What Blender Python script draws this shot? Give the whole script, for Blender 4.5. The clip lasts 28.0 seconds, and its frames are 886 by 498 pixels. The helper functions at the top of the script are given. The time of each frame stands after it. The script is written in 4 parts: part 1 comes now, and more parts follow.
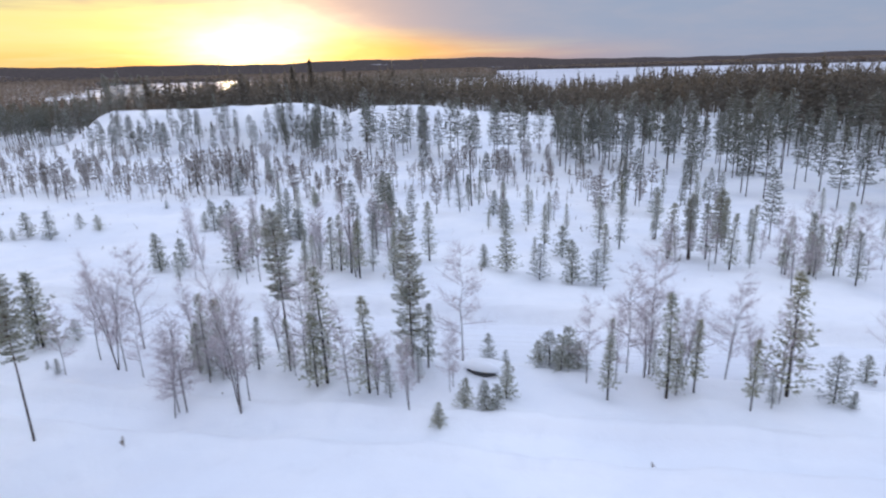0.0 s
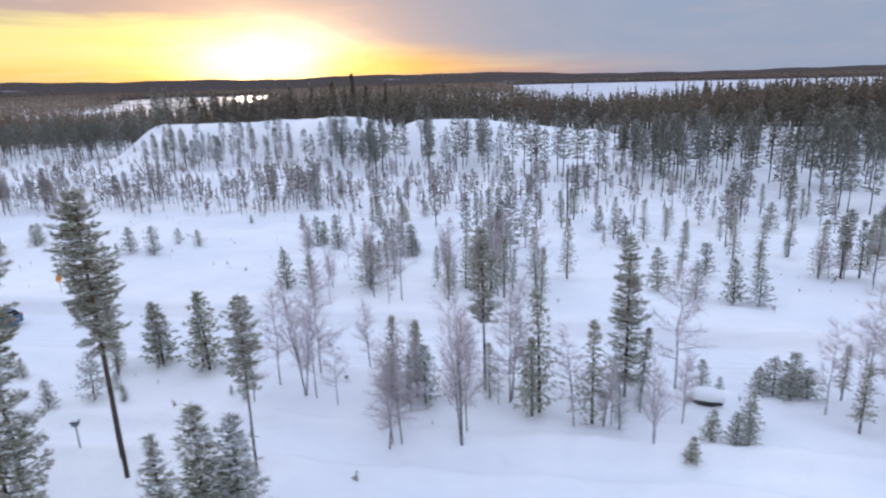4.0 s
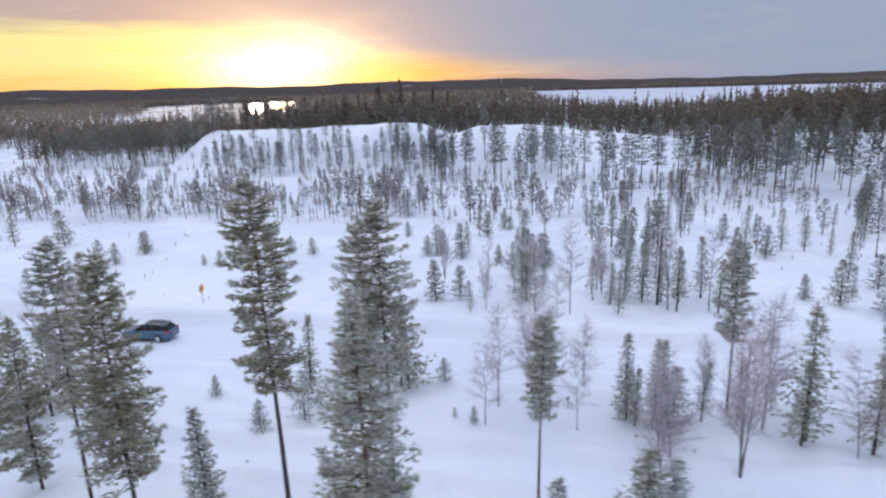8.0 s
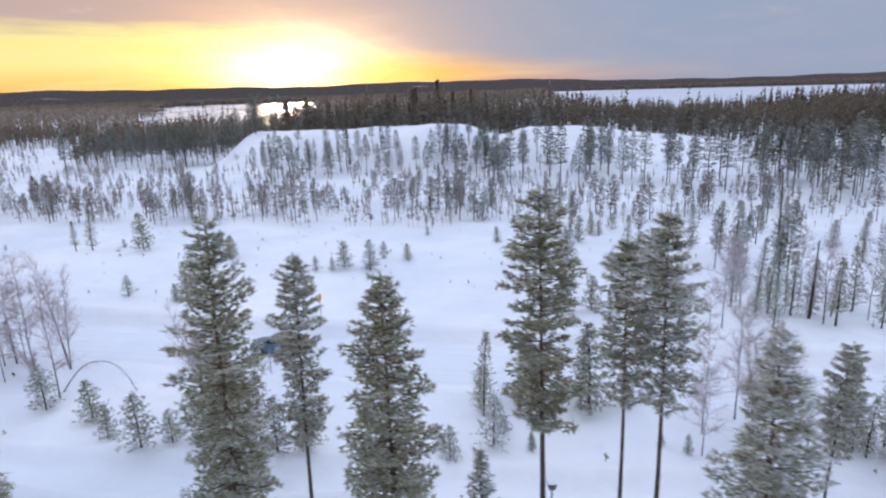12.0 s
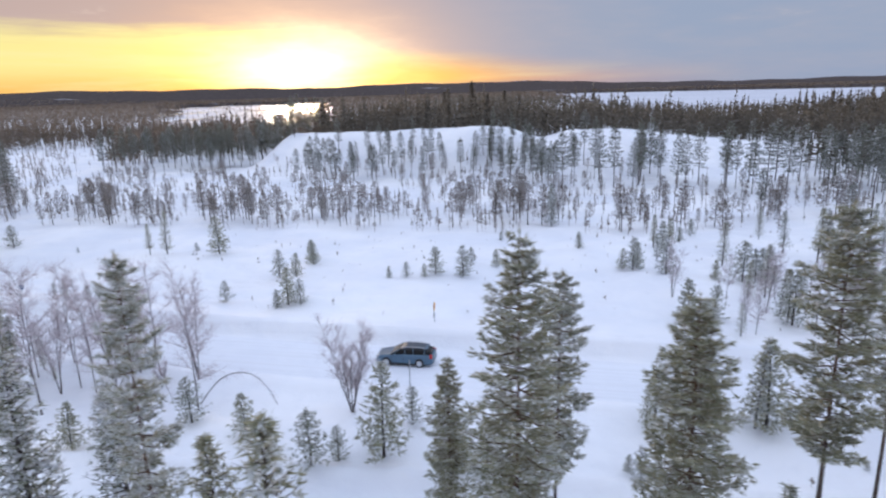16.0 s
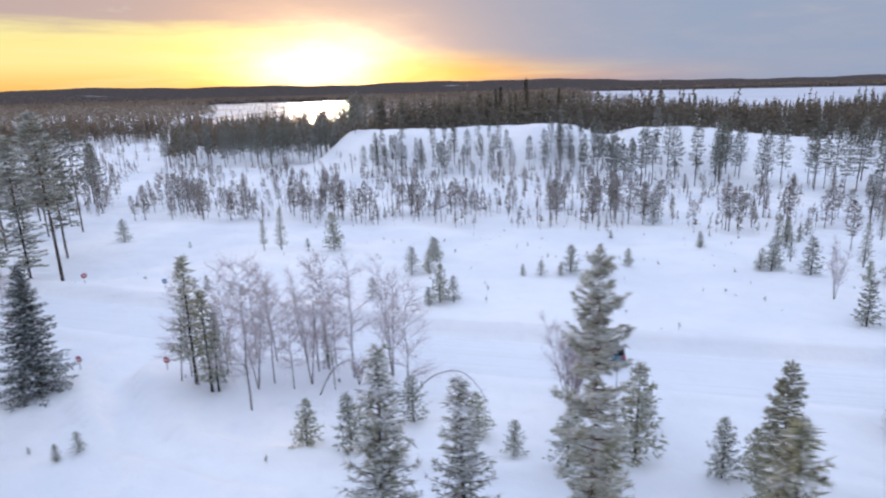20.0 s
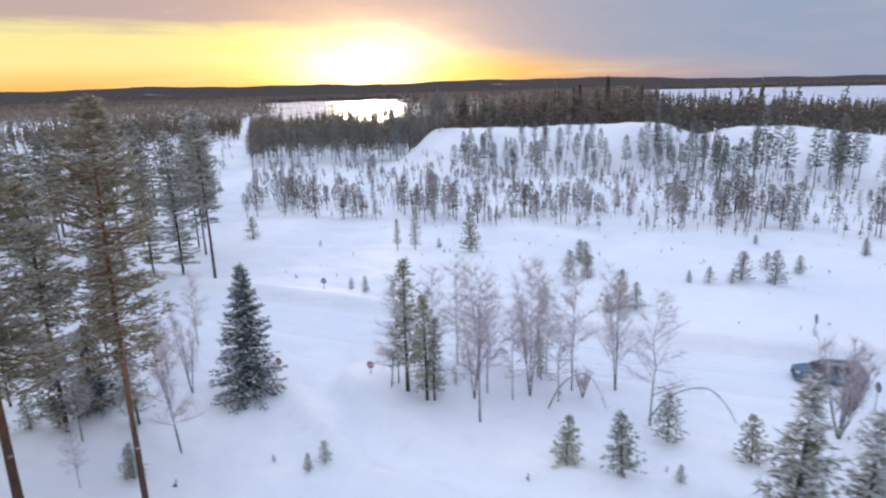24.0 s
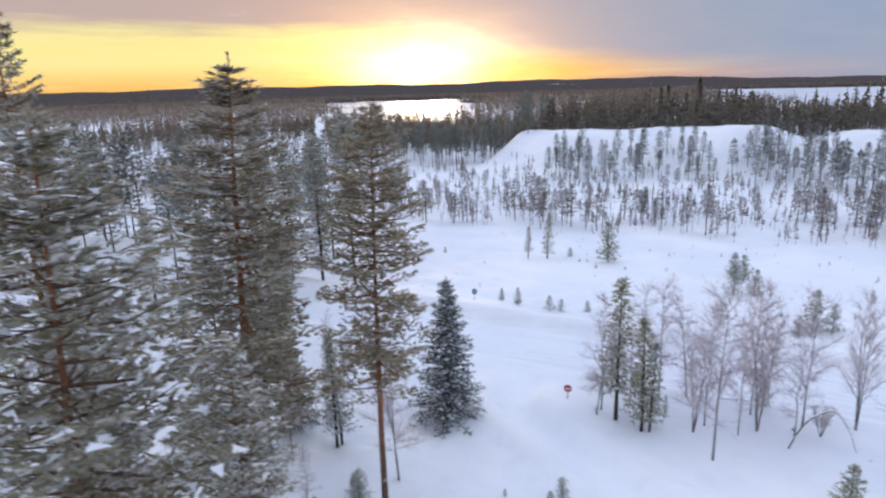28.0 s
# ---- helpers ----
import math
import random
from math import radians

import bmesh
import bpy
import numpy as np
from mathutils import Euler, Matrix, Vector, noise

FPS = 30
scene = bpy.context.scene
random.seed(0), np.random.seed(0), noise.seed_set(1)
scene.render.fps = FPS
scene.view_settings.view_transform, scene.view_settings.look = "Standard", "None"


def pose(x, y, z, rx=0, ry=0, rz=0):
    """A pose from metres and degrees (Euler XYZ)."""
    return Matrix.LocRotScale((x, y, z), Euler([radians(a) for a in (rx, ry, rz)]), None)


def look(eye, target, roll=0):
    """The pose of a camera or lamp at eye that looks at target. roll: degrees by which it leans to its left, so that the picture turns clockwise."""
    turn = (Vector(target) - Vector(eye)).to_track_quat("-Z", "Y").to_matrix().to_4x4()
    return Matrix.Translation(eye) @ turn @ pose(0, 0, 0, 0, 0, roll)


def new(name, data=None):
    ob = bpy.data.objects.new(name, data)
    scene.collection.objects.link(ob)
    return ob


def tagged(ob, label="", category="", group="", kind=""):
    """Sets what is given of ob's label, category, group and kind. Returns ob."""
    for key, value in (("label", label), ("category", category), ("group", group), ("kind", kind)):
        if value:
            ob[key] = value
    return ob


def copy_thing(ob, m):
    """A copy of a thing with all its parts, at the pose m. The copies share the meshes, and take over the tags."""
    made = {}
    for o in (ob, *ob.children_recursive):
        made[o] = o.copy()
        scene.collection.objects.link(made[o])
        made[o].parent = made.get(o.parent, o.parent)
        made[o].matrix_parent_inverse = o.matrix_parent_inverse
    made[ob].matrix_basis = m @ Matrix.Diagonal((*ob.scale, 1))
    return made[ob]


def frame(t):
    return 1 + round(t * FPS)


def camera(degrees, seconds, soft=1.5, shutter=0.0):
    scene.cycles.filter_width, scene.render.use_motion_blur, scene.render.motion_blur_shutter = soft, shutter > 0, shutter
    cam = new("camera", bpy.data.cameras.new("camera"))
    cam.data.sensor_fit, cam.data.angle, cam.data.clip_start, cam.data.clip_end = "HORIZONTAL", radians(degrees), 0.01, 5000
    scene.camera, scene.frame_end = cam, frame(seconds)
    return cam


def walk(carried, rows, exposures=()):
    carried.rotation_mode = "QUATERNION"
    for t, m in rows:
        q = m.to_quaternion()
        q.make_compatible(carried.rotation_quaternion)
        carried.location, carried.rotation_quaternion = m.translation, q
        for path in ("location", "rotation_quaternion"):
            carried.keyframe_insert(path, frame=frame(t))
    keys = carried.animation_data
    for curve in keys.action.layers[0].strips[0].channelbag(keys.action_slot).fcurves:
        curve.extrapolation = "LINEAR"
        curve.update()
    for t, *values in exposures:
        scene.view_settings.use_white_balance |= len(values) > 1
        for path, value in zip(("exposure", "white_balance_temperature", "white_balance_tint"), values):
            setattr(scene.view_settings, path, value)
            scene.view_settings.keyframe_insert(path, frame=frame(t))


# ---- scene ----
cam = camera(71.9, 28.0, 2.15, 1.0)
METRES, EYE, TILT, LEAN, TURN = 90.0, 20.4, 0.0, -0.9, 9.1
ROWS = [
    (0.0, 0.0, 0.0, 0.0, -0.78, -16.63, 2.61),
    (0.5, -0.0185, 0.0035, 0.0004, -0.68, -16.52, 2.63),
    (1.0, -0.0371, 0.0068, 0.0008, -0.58, -16.39, 2.62),
    (1.5, -0.0556, 0.0103, 0.0012, -0.46, -16.22, 2.63),
    (2.0, -0.0739, 0.014, 0.0016, -0.38, -16.04, 2.63),
    (2.5, -0.0926, 0.0174, 0.0021, -0.3, -15.86, 2.63),
    (3.0, -0.1112, 0.0214, 0.0024, -0.2, -15.69, 2.64),
    (3.5, -0.1301, 0.0252, 0.0027, -0.1, -15.51, 2.64),
    (5.5, -0.2097, 0.039, 0.0053, 0.67, -14.83, 2.7),
    (6.0, -0.2298, 0.0428, 0.0061, 0.8, -14.77, 2.7),
    (6.5, -0.2497, 0.0465, 0.0061, 0.93, -14.68, 2.72),
    (7.0, -0.2695, 0.0502, 0.0066, 1.06, -14.66, 2.76),
    (7.5, -0.2897, 0.0539, 0.0068, 1.18, -14.68, 2.75),
    (8.0, -0.3092, 0.0575, 0.0072, 1.28, -14.68, 2.78),
    (8.5, -0.3279, 0.0614, 0.0076, 1.41, -14.69, 2.75),
    (9.0, -0.346, 0.0654, 0.0076, 1.53, -14.68, 2.77),
    (9.5, -0.3634, 0.0694, 0.0082, 1.63, -14.67, 2.77),
    (10.0, -0.3798, 0.0734, 0.0093, 1.75, -14.67, 2.77),
    (10.5, -0.3955, 0.0777, 0.0101, 1.86, -14.65, 2.79),
    (11.0, -0.4105, 0.0815, 0.0111, 1.97, -14.63, 2.78),
    (11.5, -0.4246, 0.0852, 0.0121, 2.09, -14.61, 2.81),
    (12.0, -0.4383, 0.0888, 0.0129, 2.19, -14.59, 2.77),
    (12.5, -0.4516, 0.092, 0.0139, 2.29, -14.56, 2.76),
    (14.5, -0.5067, 0.1, 0.0173, 2.82, -14.47, 2.71),
    (15.0, -0.5214, 0.1013, 0.0182, 2.91, -14.45, 2.67),
    (15.5, -0.5369, 0.1022, 0.0188, 2.95, -14.42, 2.63),
    (16.0, -0.5534, 0.1025, 0.0198, 2.97, -14.41, 2.6),
    (16.5, -0.571, 0.1027, 0.0204, 2.97, -14.41, 2.55),
    (17.0, -0.5895, 0.1024, 0.0211, 3.11, -14.41, 2.51),
    (17.5, -0.6085, 0.102, 0.0218, 3.33, -14.42, 2.49),
    (18.0, -0.6281, 0.1013, 0.0225, 3.57, -14.44, 2.47),
    (18.5, -0.6483, 0.101, 0.0231, 3.73, -14.47, 2.44),
    (19.0, -0.6684, 0.1005, 0.0236, 3.99, -14.5, 2.48),
    (19.5, -0.6886, 0.1005, 0.024, 4.28, -14.53, 2.46),
    (20.0, -0.7087, 0.1007, 0.0243, 4.71, -14.54, 2.48),
    (20.5, -0.7288, 0.1007, 0.0248, 5.03, -14.55, 2.47),
    (21.0, -0.7486, 0.1012, 0.0252, 5.44, -14.56, 2.47),
    (21.5, -0.7681, 0.1022, 0.0256, 5.81, -14.57, 2.47),
    (23.5, -0.8423, 0.1084, 0.0283, 8.13, -14.52, 2.53),
    (24.0, -0.8601, 0.1108, 0.0287, 8.78, -14.48, 2.52),
    (24.5, -0.8775, 0.1128, 0.0291, 9.54, -14.44, 2.52),
    (25.0, -0.8946, 0.1146, 0.03, 10.24, -14.41, 2.55),
    (25.5, -0.9113, 0.1163, 0.0312, 10.98, -14.39, 2.54),
    (26.0, -0.9276, 0.1179, 0.0323, 11.56, -14.35, 2.57),
    (26.5, -0.9431, 0.1191, 0.0336, 12.22, -14.29, 2.58),
    (27.0, -0.9585, 0.12, 0.0349, 12.75, -14.3, 2.55),
    (27.5, -0.9733, 0.1207, 0.0363, 13.27, -14.28, 2.54),
    (28.0, -0.988, 0.121, 0.0379, 13.71, -14.26, 2.55),
]
walk(cam, [(t, pose(0, 0, EYE, TILT, LEAN, TURN) @ pose(METRES * x, METRES * y, METRES * z, 90 + pitch, roll, yaw)) for t, x, y, z, yaw, pitch, roll in ROWS])

# ---- world and light ----
SUN_AZ, SUN_EL = 24.7, 2.8          # degrees left of +y, degrees above the horizon
sun_dir = Vector((-math.sin(radians(SUN_AZ)) * math.cos(radians(SUN_EL)), math.cos(radians(SUN_AZ)) * math.cos(radians(SUN_EL)), math.sin(radians(SUN_EL))))


class Nodes:
    """A small writer for node trees."""

    def __init__(self, tree):
        self.t = tree
        self.t.nodes.clear()

    def n(self, kind, **props):
        node = self.t.nodes.new(kind)
        for key, value in props.items():
            if key == "op":
                node.operation = value
            elif key == "mode":
                node.data_type = value
            elif key == "blend":
                node.blend_type = value
            elif key == "sky":
                node.sky_type = value
        return node

    def put(self, socket, value):
        if isinstance(value, bpy.types.NodeSocket):
            self.t.links.new(value, socket)
        elif value is not None:
            socket.default_value = value

    def math(self, op, a, b=None, c=None, clamp=False):
        node = self.n("ShaderNodeMath", op=op)
        node.use_clamp = clamp
        for i, v in enumerate((a, b, c)):
            self.put(node.inputs[i], v)
        return node.outputs[0]

    def mix(self, f, a, b, blend="MIX"):
        node = self.n("ShaderNodeMix", mode="RGBA", blend=blend)
        self.put(node.inputs["Factor"], f)
        for i, v in ((6, a), (7, b)):
            self.put(node.inputs[i], (*v, 1) if isinstance(v, tuple) and len(v) == 3 else v)
        return node.outputs[2]

    def noise(self, vec, scale, detail=4, rough=0.55):
        node = self.n("ShaderNodeTexNoise")
        self.put(node.inputs["Vector"], vec)
        node.inputs["Scale"].default_value, node.inputs["Detail"].default_value, node.inputs["Roughness"].default_value = scale, detail, rough
        return node.outputs["Fac"]

    def smooth(self, v, a, b, to0=0.0, to1=1.0):
        node = self.n("ShaderNodeMapRange")
        node.interpolation_type = "SMOOTHSTEP"
        self.put(node.inputs[0], v)
        for i, k in zip((1, 2, 3, 4), (a, b, to0, to1)):
            node.inputs[i].default_value = k
        return node.outputs[0]

    def scaled(self, vec, s):
        node = self.n("ShaderNodeMapping")
        self.put(node.inputs["Vector"], vec)
        node.inputs["Scale"].default_value = s
        return node.outputs[0]


world = bpy.data.worlds.new("winter_sunset")
world.use_nodes = True
scene.world = world
W = Nodes(world.node_tree)
co = W.n("ShaderNodeTexCoord").outputs["Generated"]
sep = W.n("ShaderNodeSeparateXYZ")
W.put(sep.inputs[0], co)
el = W.math("MULTIPLY", W.math("ARCSINE", sep.outputs[2]), 57.2958)
az = W.math("MULTIPLY", W.math("ARCTAN2", W.math("MULTIPLY", sep.outputs[0], -1.0), sep.outputs[1]), 57.2958)
da = W.math("SUBTRACT", az, SUN_AZ)          # positive to the left of the sun
de = W.math("SUBTRACT", el, SUN_EL)
sky = W.n("ShaderNodeTexSky", sky="NISHITA")
sky.sun_disc, sky.sun_elevation, sky.sun_rotation, sky.altitude = False, radians(SUN_EL), radians(-SUN_AZ), 150
streak = W.noise(W.scaled(co, (2.2, 2.2, 26.0)), 1.6, 5, 0.6)
puff = W.noise(W.scaled(co, (5.0, 5.0, 22.0)), 2.0, 5, 0.6)
wob = W.math("MULTIPLY", W.math("SUBTRACT", streak, 0.5), 5.0)
# grey cloud deck, warmer towards the sun, bluer away from it
side = W.smooth(da, -34.0, 12.0)
deck = W.mix(side, (0.300, 0.372, 0.525), (0.530, 0.405, 0.390))
deck = W.mix(W.smooth(puff, 0.35, 0.75, 0.0, 0.13), deck, (0.62, 0.50, 0.50))
lit = W.math("MULTIPLY", W.smooth(puff, 0.62, 0.72), W.smooth(el, 3.0, 8.0))
deck = W.mix(W.math("MULTIPLY", lit, 0.18), deck, (0.95, 0.78, 0.66))
# clear band over the horizon
top = W.math("ADD", W.math("SUBTRACT", W.smooth(da, -11.0, 6.0, 2.6, 5.3), W.smooth(da, -8.0, -30.0, 0.0, 1.5)), W.math("MULTIPLY", wob, W.smooth(da, -14.0, 2.0, 0.22, 1.0)))
band = W.math("SUBTRACT", 1.0, W.smooth(W.math("SUBTRACT", el, top), -1.0, 1.5))
band = W.math("MULTIPLY", band, W.smooth(da, -43.0, -12.0))
gold = W.mix(W.smooth(el, 0.2, 3.2), (0.98, 0.50, 0.125), (0.95, 0.83, 0.330))
gold = W.mix(W.smooth(da, -2.0, -11.0), gold, (0.98, 0.56, 0.17))
gold = W.mix(W.smooth(da, -10.0, -24.0), gold, (0.74, 0.42, 0.27))
gold = W.mix(W.math("MULTIPLY", W.smooth(el, 1.1, 0.3), W.smooth(da, -4.0, -14.0)), gold, (0.50, 0.31, 0.30))
gold = W.mix(W.smooth(streak, 0.45, 0.65, 0.0, 0.35), gold, (0.98, 0.86, 0.48))
col = W.mix(band, deck, gold)
# glow about the hidden sun, drawn out along the horizon
dg = W.math("SUBTRACT", el, SUN_EL - 0.7)
r1 = W.math("SQRT", W.math("ADD", W.math("POWER", W.math("MULTIPLY", da, 0.47), 2.0), W.math("POWER", dg, 2.0)))
r1 = W.math("ADD", r1, W.math("MULTIPLY", W.math("SUBTRACT", puff, 0.5), 2.4))
halo = W.math("POWER", 2.718, W.math("MULTIPLY", W.math("POWER", W.math("DIVIDE", W.math("MAXIMUM", r1, 0.0), 4.9), 2.0), -1.0))
core = W.math("POWER", 2.718, W.math("MULTIPLY", W.math("POWER", W.math("DIVIDE", W.math("MAXIMUM", r1, 0.0), 2.85), 2.0), -1.0))
col = W.mix(halo, col, W.mix(1.0, col, (0.72, 0.30, 0.00), "ADD"))
col = W.mix(core, col, W.mix(1.0, col, (1.5, 1.4, 0.95), "ADD"))
# brighter, bluish sky overhead
high = W.smooth(el, 11.0, 42.0)
col = W.mix(high, col, (0.862, 0.984, 1.298))
col = W.mix(W.smooth(el, -0.5, -6.0), col, (0.45, 0.47, 0.55))
nish = W.mix(1.0, sky.outputs[0], (0.006, 0.006, 0.006), "MULTIPLY")
col = W.mix(1.0, col, nish, "ADD")
bg = W.n("ShaderNodeBackground")
W.put(bg.inputs["Color"], col)
bg.inputs["Strength"].default_value = 1.0
out = W.n("ShaderNodeOutputWorld")
W.put(out.inputs[0], bg.outputs[0])

sun = new("sun", bpy.data.lights.new("sun", "SUN"))
sun.data.energy, sun.data.angle, sun.data.color = 2.0, radians(6), (1.0, 0.76, 0.54)
sun.matrix_world = look(tuple(sun_dir * 100), (0, 0, 0))

# ---- materials ----


def material(name):
    m = bpy.data.materials.new(name)
    m.use_nodes = True
    return m, Nodes(m.node_tree)


def finish(N, col, rough=0.8, bump=None, strength=0.3, dist=0.05, metal=0.0, spec=0.3, shine=0.0):
    p = N.n("ShaderNodeBsdfPrincipled")
    N.put(p.inputs["Base Color"], (*col, 1) if isinstance(col, tuple) and len(col) == 3 else col)
    N.put(p.inputs["Roughness"], rough)
    N.put(p.inputs["Metallic"], metal)
    N.put(p.inputs["Specular IOR Level"], spec)
    if bump is not None:
        b = N.n("ShaderNodeBump")
        b.inputs["Strength"].default_value, b.inputs["Distance"].default_value = strength, dist
        N.put(b.inputs["Height"], bump)
        N.put(p.inputs["Normal"], b.outputs[0])
    o = N.n("ShaderNodeOutputMaterial")
    if shine:
        tr = N.n("ShaderNodeBsdfTranslucent")
        N.put(tr.inputs["Color"], col if not isinstance(col, tuple) else (*col, 1))
        mx = N.n("ShaderNodeMixShader")
        mx.inputs[0].default_value = shine
        N.put(mx.inputs[1], p.outputs[0])
        N.put(mx.inputs[2], tr.outputs[0])
        N.put(o.inputs[0], mx.outputs[0])
    else:
        N.put(o.inputs[0], p.outputs[0])
    return p


def snow_material(name, a, b, tracks=False):
    m, N = material(name)
    c = N.n("ShaderNodeTexCoord").outputs["Object"]
    big = N.noise(c, 0.06, 4)
    mid = N.noise(c, 0.55, 5, 0.6)
    fine = N.noise(c, 7.0, 3)
    col = N.mix(N.smooth(big, 0.3, 0.7), a, b)
    col = N.mix(N.smooth(mid, 0.5, 0.78, 0.0, 0.35), col, tuple(v * 0.93 for v in a))
    h = N.math("ADD", N.math("MULTIPLY", mid, 1.0), N.math("MULTIPLY", fine, 0.12))
    if tracks:
        lines = N.noise(N.scaled(c, (0.04, 2.6, 1.0)), 1.0, 4)
        col = N.mix(N.smooth(lines, 0.45, 0.7, 0.0, 0.6), col, tuple(v * 0.88 for v in b))
        h = N.math("ADD", h, N.math("MULTIPLY", lines, 0.8))
    finish(N, col, 0.65, h, 0.6, 0.25, spec=0.15)
    return m


m, N = material("wind_polished_ice")
c = N.n("ShaderNodeTexCoord").outputs["Object"]
n1 = N.noise(N.scaled(c, (1.0, 0.5, 1.0)), 0.012, 5, 0.65)
finish(N, N.mix(N.smooth(n1, 0.4, 0.6), (0.62, 0.64, 0.70), (0.80, 0.80, 0.83)), N.smooth(n1, 0.4, 0.62, 0.22, 0.45), N.noise(c, 0.5, 3), 0.05, 0.1, spec=0.6)
ICE = m
# far lake snow: haze over the distance is mixed into its grey-blue colour
m, N = material("haze_grey_lake_snow")
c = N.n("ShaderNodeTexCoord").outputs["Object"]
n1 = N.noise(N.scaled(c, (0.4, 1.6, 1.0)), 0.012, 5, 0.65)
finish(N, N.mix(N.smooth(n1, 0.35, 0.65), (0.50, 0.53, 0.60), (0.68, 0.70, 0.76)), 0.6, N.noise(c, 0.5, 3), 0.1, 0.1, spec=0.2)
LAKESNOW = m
SNOW = snow_material("snow", (0.795, 0.825, 0.88), (0.925, 0.935, 0.95))
ROADSNOW = snow_material("packed_snow", (0.785, 0.815, 0.875), (0.86, 0.88, 0.915), True)


def needle_material(name, dark, light, frost, amount):
    """Needles: two greens by clump, and hoar frost on part of them."""
    m, N = material(name)
    c = N.n("ShaderNodeTexCoord").outputs["Object"]
    isl = N.n("ShaderNodeNewGeometry").outputs["Random Per Island"]
    rnd = N.n("ShaderNodeObjectInfo").outputs["Random"]
    col = N.mix(isl, dark, light)
    patch = N.noise(c, 1.1, 4, 0.65)
    f = N.math("ADD", N.math("MULTIPLY", patch, 1.1), N.math("MULTIPLY", isl, 0.55))
    f = N.math("ADD", f, N.math("MULTIPLY", N.math("SUBTRACT", rnd, 0.5), 0.25))
    col = N.mix(N.smooth(f, 1.15 - amount, 1.45 - amount), col, frost)
    finish(N, col, 0.75, None, spec=0.2, shine=0.45)
    return m


PINE = needle_material("pine_needles", (0.290, 0.300, 0.208), (0.485, 0.465, 0.342), (0.68, 0.70, 0.70), 0.41)
OLDPINE = needle_material("old_pine_needles", (0.280, 0.250, 0.168), (0.460, 0.405, 0.285), (0.62, 0.62, 0.60), 0.32)
FROSTY = needle_material("frosted_needles", (0.245, 0.260, 0.195), (0.405, 0.410, 0.330), (0.70, 0.72, 0.74), 0.46)
SPRUCE = needle_material("spruce_needles", (0.105, 0.130, 0.112), (0.205, 0.230, 0.205), (0.58, 0.61, 0.65), 0.38)
RIMED = needle_material("rimed_pine_needles", (0.290, 0.270, 0.190), (0.470, 0.425, 0.310), (0.65, 0.66, 0.65), 0.43)
YOUNG = needle_material("young_needles", (0.240, 0.210, 0.182), (0.395, 0.345, 0.305), (0.62, 0.60, 0.61), 0.40)
DARKWOODS = needle_material("dark_spruce_needles", (0.128, 0.114, 0.092), (0.215, 0.190, 0.152), (0.32, 0.31, 0.30), 0.10)
WOODS = needle_material("wood_edge_needles", (0.180, 0.190, 0.155), (0.300, 0.305, 0.250), (0.56, 0.58, 0.59), 0.32)
# pale warm brown: the sun's glare and haze are put into this needle colour
FARPINE = needle_material("glare_tinted_needles", (0.180, 0.146, 0.112), (0.290, 0.240, 0.190), (0.42, 0.40, 0.40), 0.16)


def bark_material(name, low, high, split, frost):
    """Bark that changes from the foot upwards, with plates and frost."""
    m, N = material(name)
    c = N.n("ShaderNodeTexCoord").outputs["Object"]
    s = N.n("ShaderNodeSeparateXYZ")
    N.put(s.inputs[0], c)
    plate = N.noise(N.scaled(c, (6.0, 6.0, 1.5)), 1.5, 5, 0.65)
    col = N.mix(N.smooth(s.outputs[2], split - 2.5, split + 2.5), low, high)
    col = N.mix(N.smooth(plate, 0.35, 0.7, 0.0, 0.6), col, tuple(v * 0.45 for v in low))
    col = N.mix(N.smooth(N.noise(c, 2.3, 4), 0.62 - frost, 0.8), col, (0.55, 0.57, 0.6))
    finish(N, col, 0.9, plate, 0.6, 0.03, spec=0.1)
    return m


BARK = bark_material("pine_bark", (0.085, 0.066, 0.058), (0.190, 0.118, 0.084), 7.0, 0.0)
REDBARK = bark_material("red_pine_bark", (0.130, 0.080, 0.060), (0.340, 0.155, 0.082), 6.0, 0.0)
DARKBARK = bark_material("grey_bark", (0.075, 0.066, 0.062), (0.110, 0.090, 0.080), 5.0, 0.06)
GREYBARK = bark_material("frosted_pine_bark", (0.150, 0.125, 0.115), (0.210, 0.165, 0.140), 5.0, 0.10)
BIRCH = bark_material("birch_bark", (0.170, 0.150, 0.145), (0.300, 0.265, 0.265), 3.0, 0.20)


def twig_material():
    m, N = material("frosted_twigs")
    isl = N.n("ShaderNodeNewGeometry").outputs["Random Per Island"]
    col = N.mix(isl, (0.41, 0.355, 0.375), (0.70, 0.65, 0.68))
    finish(N, col, 0.85, None, spec=0.1, shine=0.2)
    return m


TWIG = twig_material()


def plain(name, col, rough=0.5, metal=0.0, spec=0.5, vary=0.08, scale=6.0):
    m, N = material(name)
    c = N.n("ShaderNodeTexCoord").outputs["Object"]
    n = N.noise(c, scale, 4)
    col2 = N.mix(N.smooth(n, 0.3, 0.7), tuple(v * (1 - vary) for v in col), tuple(min(1, v * (1 + vary)) for v in col))
    finish(N, col2, rough, n, 0.08, 0.01, metal, spec)
    return m


# ---- mesh helpers ----


def smooth01(a, b, v):
    t = np.clip((v - a) / (b - a), 0, 1)
    return t * t * (3 - 2 * t)


def mesh_from(name, verts, faces, mat, shade=False):
    me = bpy.data.meshes.new(name)
    me.from_pydata([tuple(v) for v in verts], [], faces)
    me.materials.append(mat)
    if shade:
        me.polygons.foreach_set("use_smooth", [True] * len(me.polygons))
    me.update()
    return me


